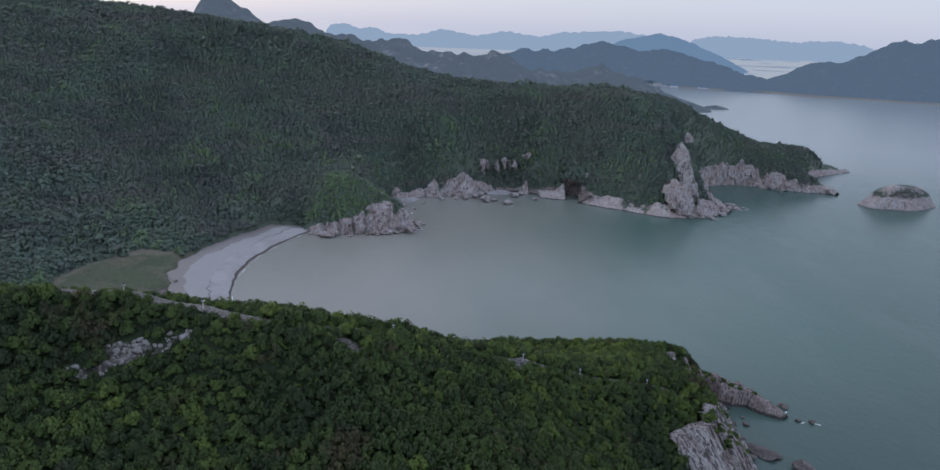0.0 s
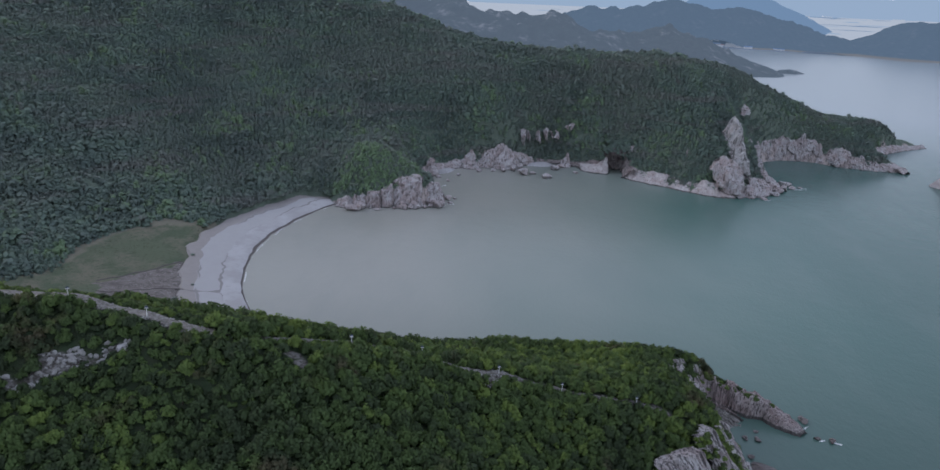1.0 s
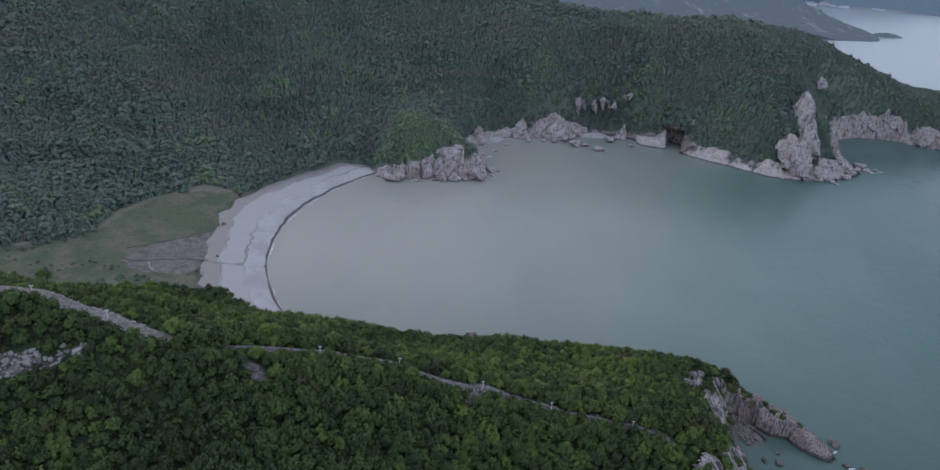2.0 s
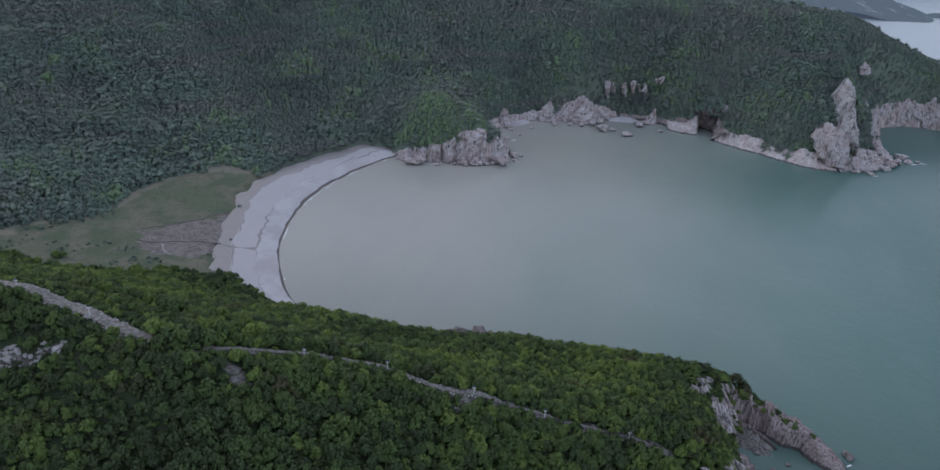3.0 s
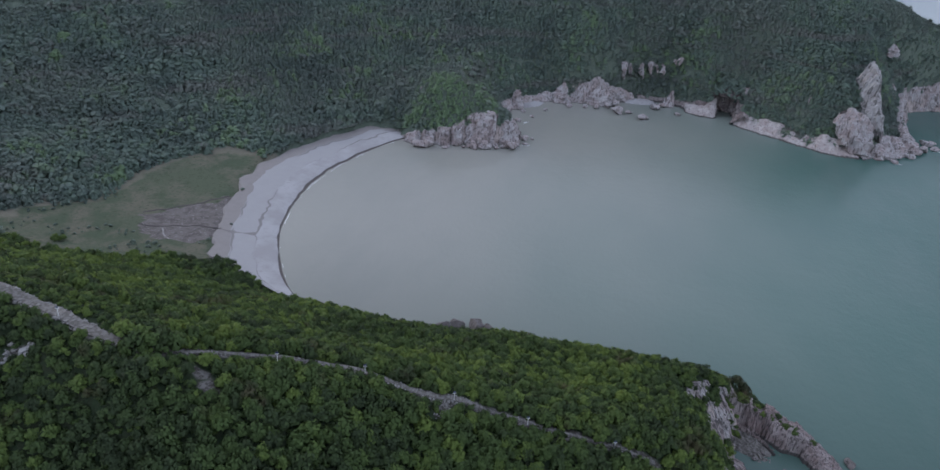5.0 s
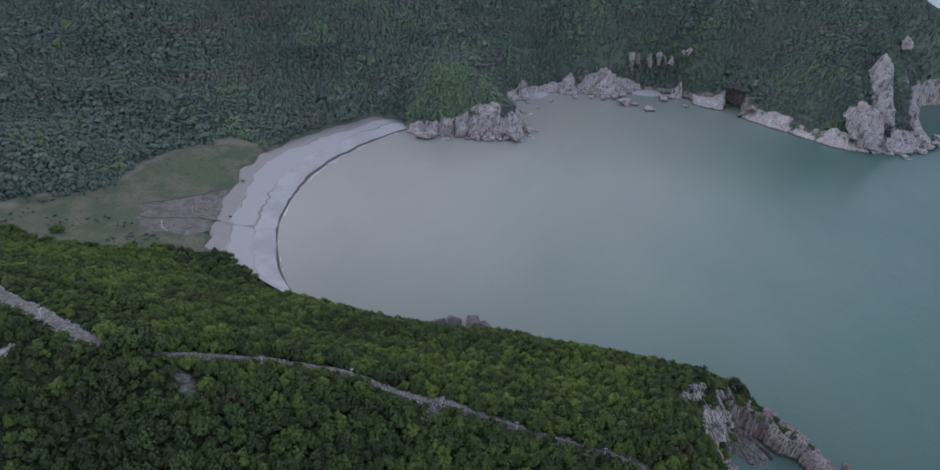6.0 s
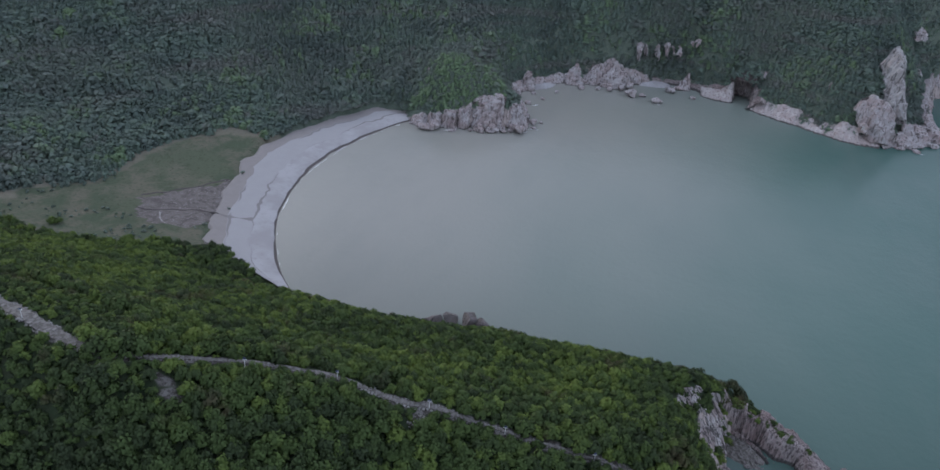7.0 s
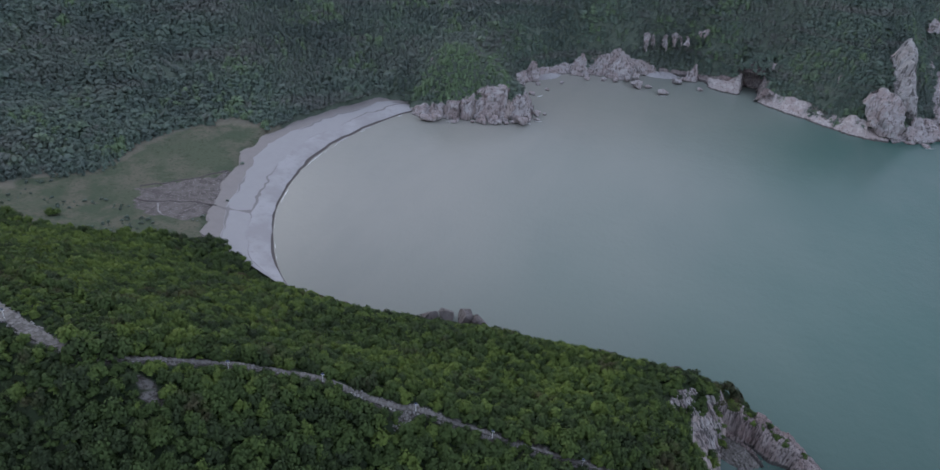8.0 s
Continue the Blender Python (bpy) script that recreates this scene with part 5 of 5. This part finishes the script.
def lamp_post(x, y, turn):
    """A path lamp: pole, arm with two lamp heads, tilted solar panel."""
    post = new("lamp_post")
    z = float(height(np.array([x]), np.array([y]))[0]) + 0.3
    post.matrix_world = pose(x, y, z, 0, 0, turn)
    tagged(post, "white path lamp with a small solar panel", "lamp post", "lamps along the ridge path")

    def rod(a, b, r):
        bm = bmesh.new()
        axis = Vector(b) - Vector(a)
        m = Matrix.Translation(Vector(a) + axis / 2) @ Vector((0, 0, 1)).rotation_difference(axis).to_matrix().to_4x4()
        bmesh.ops.create_cone(bm, cap_ends=True, segments=10, radius1=r, radius2=r * 0.8, depth=axis.length, matrix=m)
        return bm

    def box(c, size, tilt=0):
        bm = bmesh.new()
        bmesh.ops.create_cube(bm, size=1, matrix=Matrix.Translation(c) @ pose(0, 0, 0, tilt) @ Matrix.Diagonal((*size, 1)))
        bmesh.ops.bevel(bm, geom=list(bm.edges), offset=0.02, segments=1, affect="EDGES")
        return bm

    part("base", box((0, 0, 0.05), (0.5, 0.5, 0.3)), STONE, post, "grey concrete base")
    part("pole", rod((0, 0, 0), (0, 0, 2.7), 0.11), WHITE, post)
    part("arm", rod((-0.34, 0, 2.55), (0.34, 0, 2.55), 0.05), WHITE, post)
    for side in (-0.34, 0.34):
        head = part("lamp_head", box((side, 0, 2.5), (0.34, 0.22, 0.14)), WHITE, post)
        part("lens", box((side, 0, 2.42), (0.26, 0.16, 0.05)), LENS, head, "frosted lamp lens")
    part("solar_panel", box((0, 0, 2.9), (0.75, 0.55, 0.05), 28), PANEL, post, "dark blue solar panel")


for x, y in ((-93.5, 196.5), (-71.5, 196), (-19.3, 212), (-0.4, 226), (23.8, 234), (45, 239.6), (70.7, 244.3)):
    lamp_post(x, y, 20)

# white foam where the sea meets rocks and sand
def foam(x, y, a, b, turn, seed):
    n = 15
    u, w = [q.ravel() for q in np.meshgrid(np.linspace(-1, 1, n), np.linspace(-1, 1, n))]
    r = np.hypot(u, w)
    keep = r + 0.5 * wave(u * 9 + seed * 31, w * 9, 2.5, seed) < 0.85
    ct, st = math.cos(radians(turn)), math.sin(radians(turn))
    v = np.stack([x + a * u * ct - b * w * st, y + a * u * st + b * w * ct, 0.06 + 0.03 * wave(u * 9, w * 9, 3, seed)], 1)
    f = sheet(n, n)
    f = f[keep[f].all(1)]
    if len(f):
        tagged(new("foam", mesh_of("foam", v, f, FOAM)), "thin white foam washing round rocks", "foam", "foam patches", "stuff")


for k, (x, y, a, b, t) in enumerate([(161, 300, 1.8, 0.7, 20), (167, 299, 2.4, 0.8, 160), (157, 309, 1.6, 0.6, 40), (-86, 565, 5, 1.2, 10), (-36, 588, 4, 1, 30), (292, 735, 7, 1.5, 20), (50, 703, 4, 1, 0),
                                     (300, 741, 5, 1.2, 0), (249, 686, 5, 1, 20), (-30, 597, 4, 1, 20), (-42, 650, 4, 0.8, 60)]):
    foam(x, y, a, b, t, k)
shore = np.c_[edge, 0 * edge[:, 0]][12:-12]
k = np.arange(len(shore))
w = np.clip(-0.12 + 0.5 * wave(k * 1.2, 0 * k, 14, 95) + 0.3 * wave(k * 1.2, 0 * k, 5, 96), 0, 1)
v = np.concatenate([np.stack([shore[:, 0] + 0.9, shore[:, 1] - 0.2, 0 * k + 0.07], 1), np.stack([shore[:, 0] + 0.9 + 1.5 * w, shore[:, 1] - 0.2 - w, 0 * k + 0.05], 1)])
tagged(new("swash", mesh_of("swash", v, sheet(len(shore), 2), FOAM)), "thin broken line of white swash on the beach", "foam", kind="stuff")


# ---- hills and shores far off ----
def far_hill(name, crest, deep, material, label, seed, ragged=0.1, foot=-4.0):
    """A range of hills: a crest line, with slopes to both sides."""
    crest = np.array(crest, float)
    pad = deep * 0.5
    crest = np.concatenate([[crest[0] + (-pad, 0, 0)], crest, [crest[-1] + (pad, 0, 0)]])
    crest[0, 2] = crest[-1, 2] = foot
    s = np.linspace(0, len(crest) - 1, 200)
    base = np.stack([np.interp(s, np.arange(len(crest)), crest[:, k]) for k in range(3)], 1)
    base[:, 2] = 0.5 * base[:, 2] + 0.5 * np.convolve(np.pad(base[:, 2], 3, "edge"), np.ones(7) / 7, "valid")
    v = np.linspace(-1, 1, 41)[:, None]
    x = base[:, 0] + 0 * v
    y = base[:, 1] + deep * v
    rib = 1 + 0.35 * wave(x, y * 0.5, deep * 0.45, seed) * np.abs(v)
    z = foot + (base[:, 2] - foot) * np.clip(1 - np.abs(v) ** 1.15 * rib, 0, 1)
    big = base[:, 2].max()
    z = z + big * ragged * (wave(x, y, deep * 0.16, seed + 1) + 0.6 * wave(x, y, deep * 0.07, seed + 2) + 0.35 * wave(x, y, deep * 0.035, seed + 3)) * np.clip(1.2 - np.abs(v), 0, 1) * np.clip(z / big * 3, 0, 1)
    return tagged(new(name, mesh_of(name, np.stack([x, y, z], -1).reshape(-1, 3), sheet(200, 41), material, True)), label, "hill", kind="structure")


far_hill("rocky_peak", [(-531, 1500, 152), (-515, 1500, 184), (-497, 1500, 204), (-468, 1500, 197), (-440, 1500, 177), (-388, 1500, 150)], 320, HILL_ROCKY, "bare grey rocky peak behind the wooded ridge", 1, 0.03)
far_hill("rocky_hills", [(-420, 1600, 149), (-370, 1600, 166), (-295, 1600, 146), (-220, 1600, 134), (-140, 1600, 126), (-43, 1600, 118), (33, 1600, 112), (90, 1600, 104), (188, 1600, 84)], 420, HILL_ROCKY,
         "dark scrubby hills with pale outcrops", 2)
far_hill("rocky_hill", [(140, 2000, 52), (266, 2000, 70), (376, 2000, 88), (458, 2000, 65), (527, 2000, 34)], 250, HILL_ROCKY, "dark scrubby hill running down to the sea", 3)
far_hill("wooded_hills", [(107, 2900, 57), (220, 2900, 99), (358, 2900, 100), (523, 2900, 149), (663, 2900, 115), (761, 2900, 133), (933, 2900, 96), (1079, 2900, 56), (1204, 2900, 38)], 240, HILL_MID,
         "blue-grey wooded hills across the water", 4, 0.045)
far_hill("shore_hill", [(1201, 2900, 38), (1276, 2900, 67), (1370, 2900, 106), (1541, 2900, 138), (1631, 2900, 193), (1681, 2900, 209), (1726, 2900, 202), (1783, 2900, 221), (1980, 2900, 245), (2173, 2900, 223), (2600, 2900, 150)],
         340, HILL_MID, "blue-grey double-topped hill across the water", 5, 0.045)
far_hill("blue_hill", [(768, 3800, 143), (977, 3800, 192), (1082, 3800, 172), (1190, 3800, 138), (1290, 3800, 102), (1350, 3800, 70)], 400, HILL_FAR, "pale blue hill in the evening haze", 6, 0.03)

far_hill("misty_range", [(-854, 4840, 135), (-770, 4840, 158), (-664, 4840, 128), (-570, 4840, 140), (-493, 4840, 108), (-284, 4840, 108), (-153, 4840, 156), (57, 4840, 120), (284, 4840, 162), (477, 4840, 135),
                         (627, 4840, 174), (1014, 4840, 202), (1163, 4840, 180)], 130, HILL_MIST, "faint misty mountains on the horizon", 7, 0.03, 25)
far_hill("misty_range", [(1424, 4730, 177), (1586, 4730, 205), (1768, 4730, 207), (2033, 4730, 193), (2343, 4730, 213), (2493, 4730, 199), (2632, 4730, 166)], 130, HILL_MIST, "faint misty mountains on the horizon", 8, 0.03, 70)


def plain(x, y):
    """The height of the plain that rises gently beyond the hills."""
    t = (y - 3200) / 1480
    return (1 - t) * (18 + 0.0026 * x) + t * (44 + 0.0205 * x)


def on_plain(name, ring, lift, material, label):
    tagged(new(name, mesh_of(name, [(x, y, plain(x, y) + lift) for x, y in ring], [tuple(range(len(ring)))], material)), label, "ground", kind="structure")


fx, fy = [a.ravel() for a in np.meshgrid(np.linspace(-900, 3200, 21), np.linspace(3200, 4680, 21))]
tagged(new("far_flats", mesh_of("far_flats", np.stack([fx, fy, plain(fx, fy)], 1), sheet(21, 21), FLATS)), "pale hazy flats and water beyond the hills", "ground", kind="structure")
# banks that streak the flats
rng = random.Random(15)
for k in range(30):
    y = 3500 + 1100 * rng.random()
    x = (0.36 + 0.15 * rng.random()) * y if k < 22 else (0.0 + 0.13 * rng.random()) * y
    long, deep = rng.uniform(30, 130), rng.uniform(10, 30)
    ring = [(x - long, y), (x - 0.4 * long, y - deep), (x + 0.6 * long, y - 0.7 * deep), (x + long, y + 0.2 * deep), (x + 0.3 * long, y + deep), (x - 0.7 * long, y + 0.8 * deep)]
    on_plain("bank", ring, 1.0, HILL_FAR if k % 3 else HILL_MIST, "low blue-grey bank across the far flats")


# the harbour village under the far hills
# Roofs and walls carry the same haze emission as the hills.
ROOF_BLUE = distant_paint("blue_sheet_roof", (0.09, 0.17, 0.34), (0.12, 0.2, 0.36), (0.17, 0.24, 0.38), 0.55)
ROOF_RED = distant_paint("red_tiles", (0.4, 0.2, 0.15), (0.45, 0.28, 0.22), (0.28, 0.24, 0.3), 0.55)
PLASTER = distant_paint("pale_plaster", (0.55, 0.56, 0.58), (0.65, 0.65, 0.66), (0.3, 0.34, 0.42), 0.5)


def building(x, y, long, deep, tall, turn, roof):
    """A far shed or house: walls and a low pitched roof."""
    ob = new("harbour_building")
    ob.matrix_world = pose(x, y, 1.0, 0, 0, turn)
    tagged(ob, "far harbour building with pale walls and a plain roof", "building", "harbour buildings")
    bm = bmesh.new()
    bmesh.ops.create_cube(bm, size=1, matrix=Matrix.Translation((0, 0, tall / 2)) @ Matrix.Diagonal((long, deep, tall, 1)))
    part("wall", bm, PLASTER, ob)
    bm = bmesh.new()
    ridge = [bm.verts.new((sx * long * 0.52, 0, tall * 1.4)) for sx in (-1, 1)]
    low = [bm.verts.new((sx * long * 0.52, sy * deep * 0.55, tall * 0.98)) for sx, sy in ((-1, -1), (1, -1), (1, 1), (-1, 1))]
    for f in ((low[0], low[1], ridge[1], ridge[0]), (low[2], low[3], ridge[0], ridge[1]), (low[1], low[2], ridge[1]), (low[3], low[0], ridge[0]), tuple(reversed(low))):
        bm.faces.new(f)
    part("roof", bm, roof, ob)


rng = random.Random(8)
tagged(new("harbour_ground", mesh_of("harbour_ground", [(560, 2610, 1), (1060, 2680, 1), (1060, 2800, 1), (560, 2760, 1), (560, 2600, -1), (1060, 2670, -1)], [(0, 1, 2, 3), (4, 5, 1, 0)], HARBOUR)),
       "flat quay of the harbour under the far hills", "ground", kind="structure")
for k in range(26):
    x = rng.uniform(590, 1000)
    y = 2640 + (x - 590) * 0.13 + rng.uniform(0, 80)
    building(x, y, rng.uniform(14, 42), rng.uniform(9, 16), rng.uniform(4, 9), rng.uniform(-15, 15), ROOF_BLUE if rng.random() < 0.65 else rng.choice([ROOF_RED, PLASTER]))
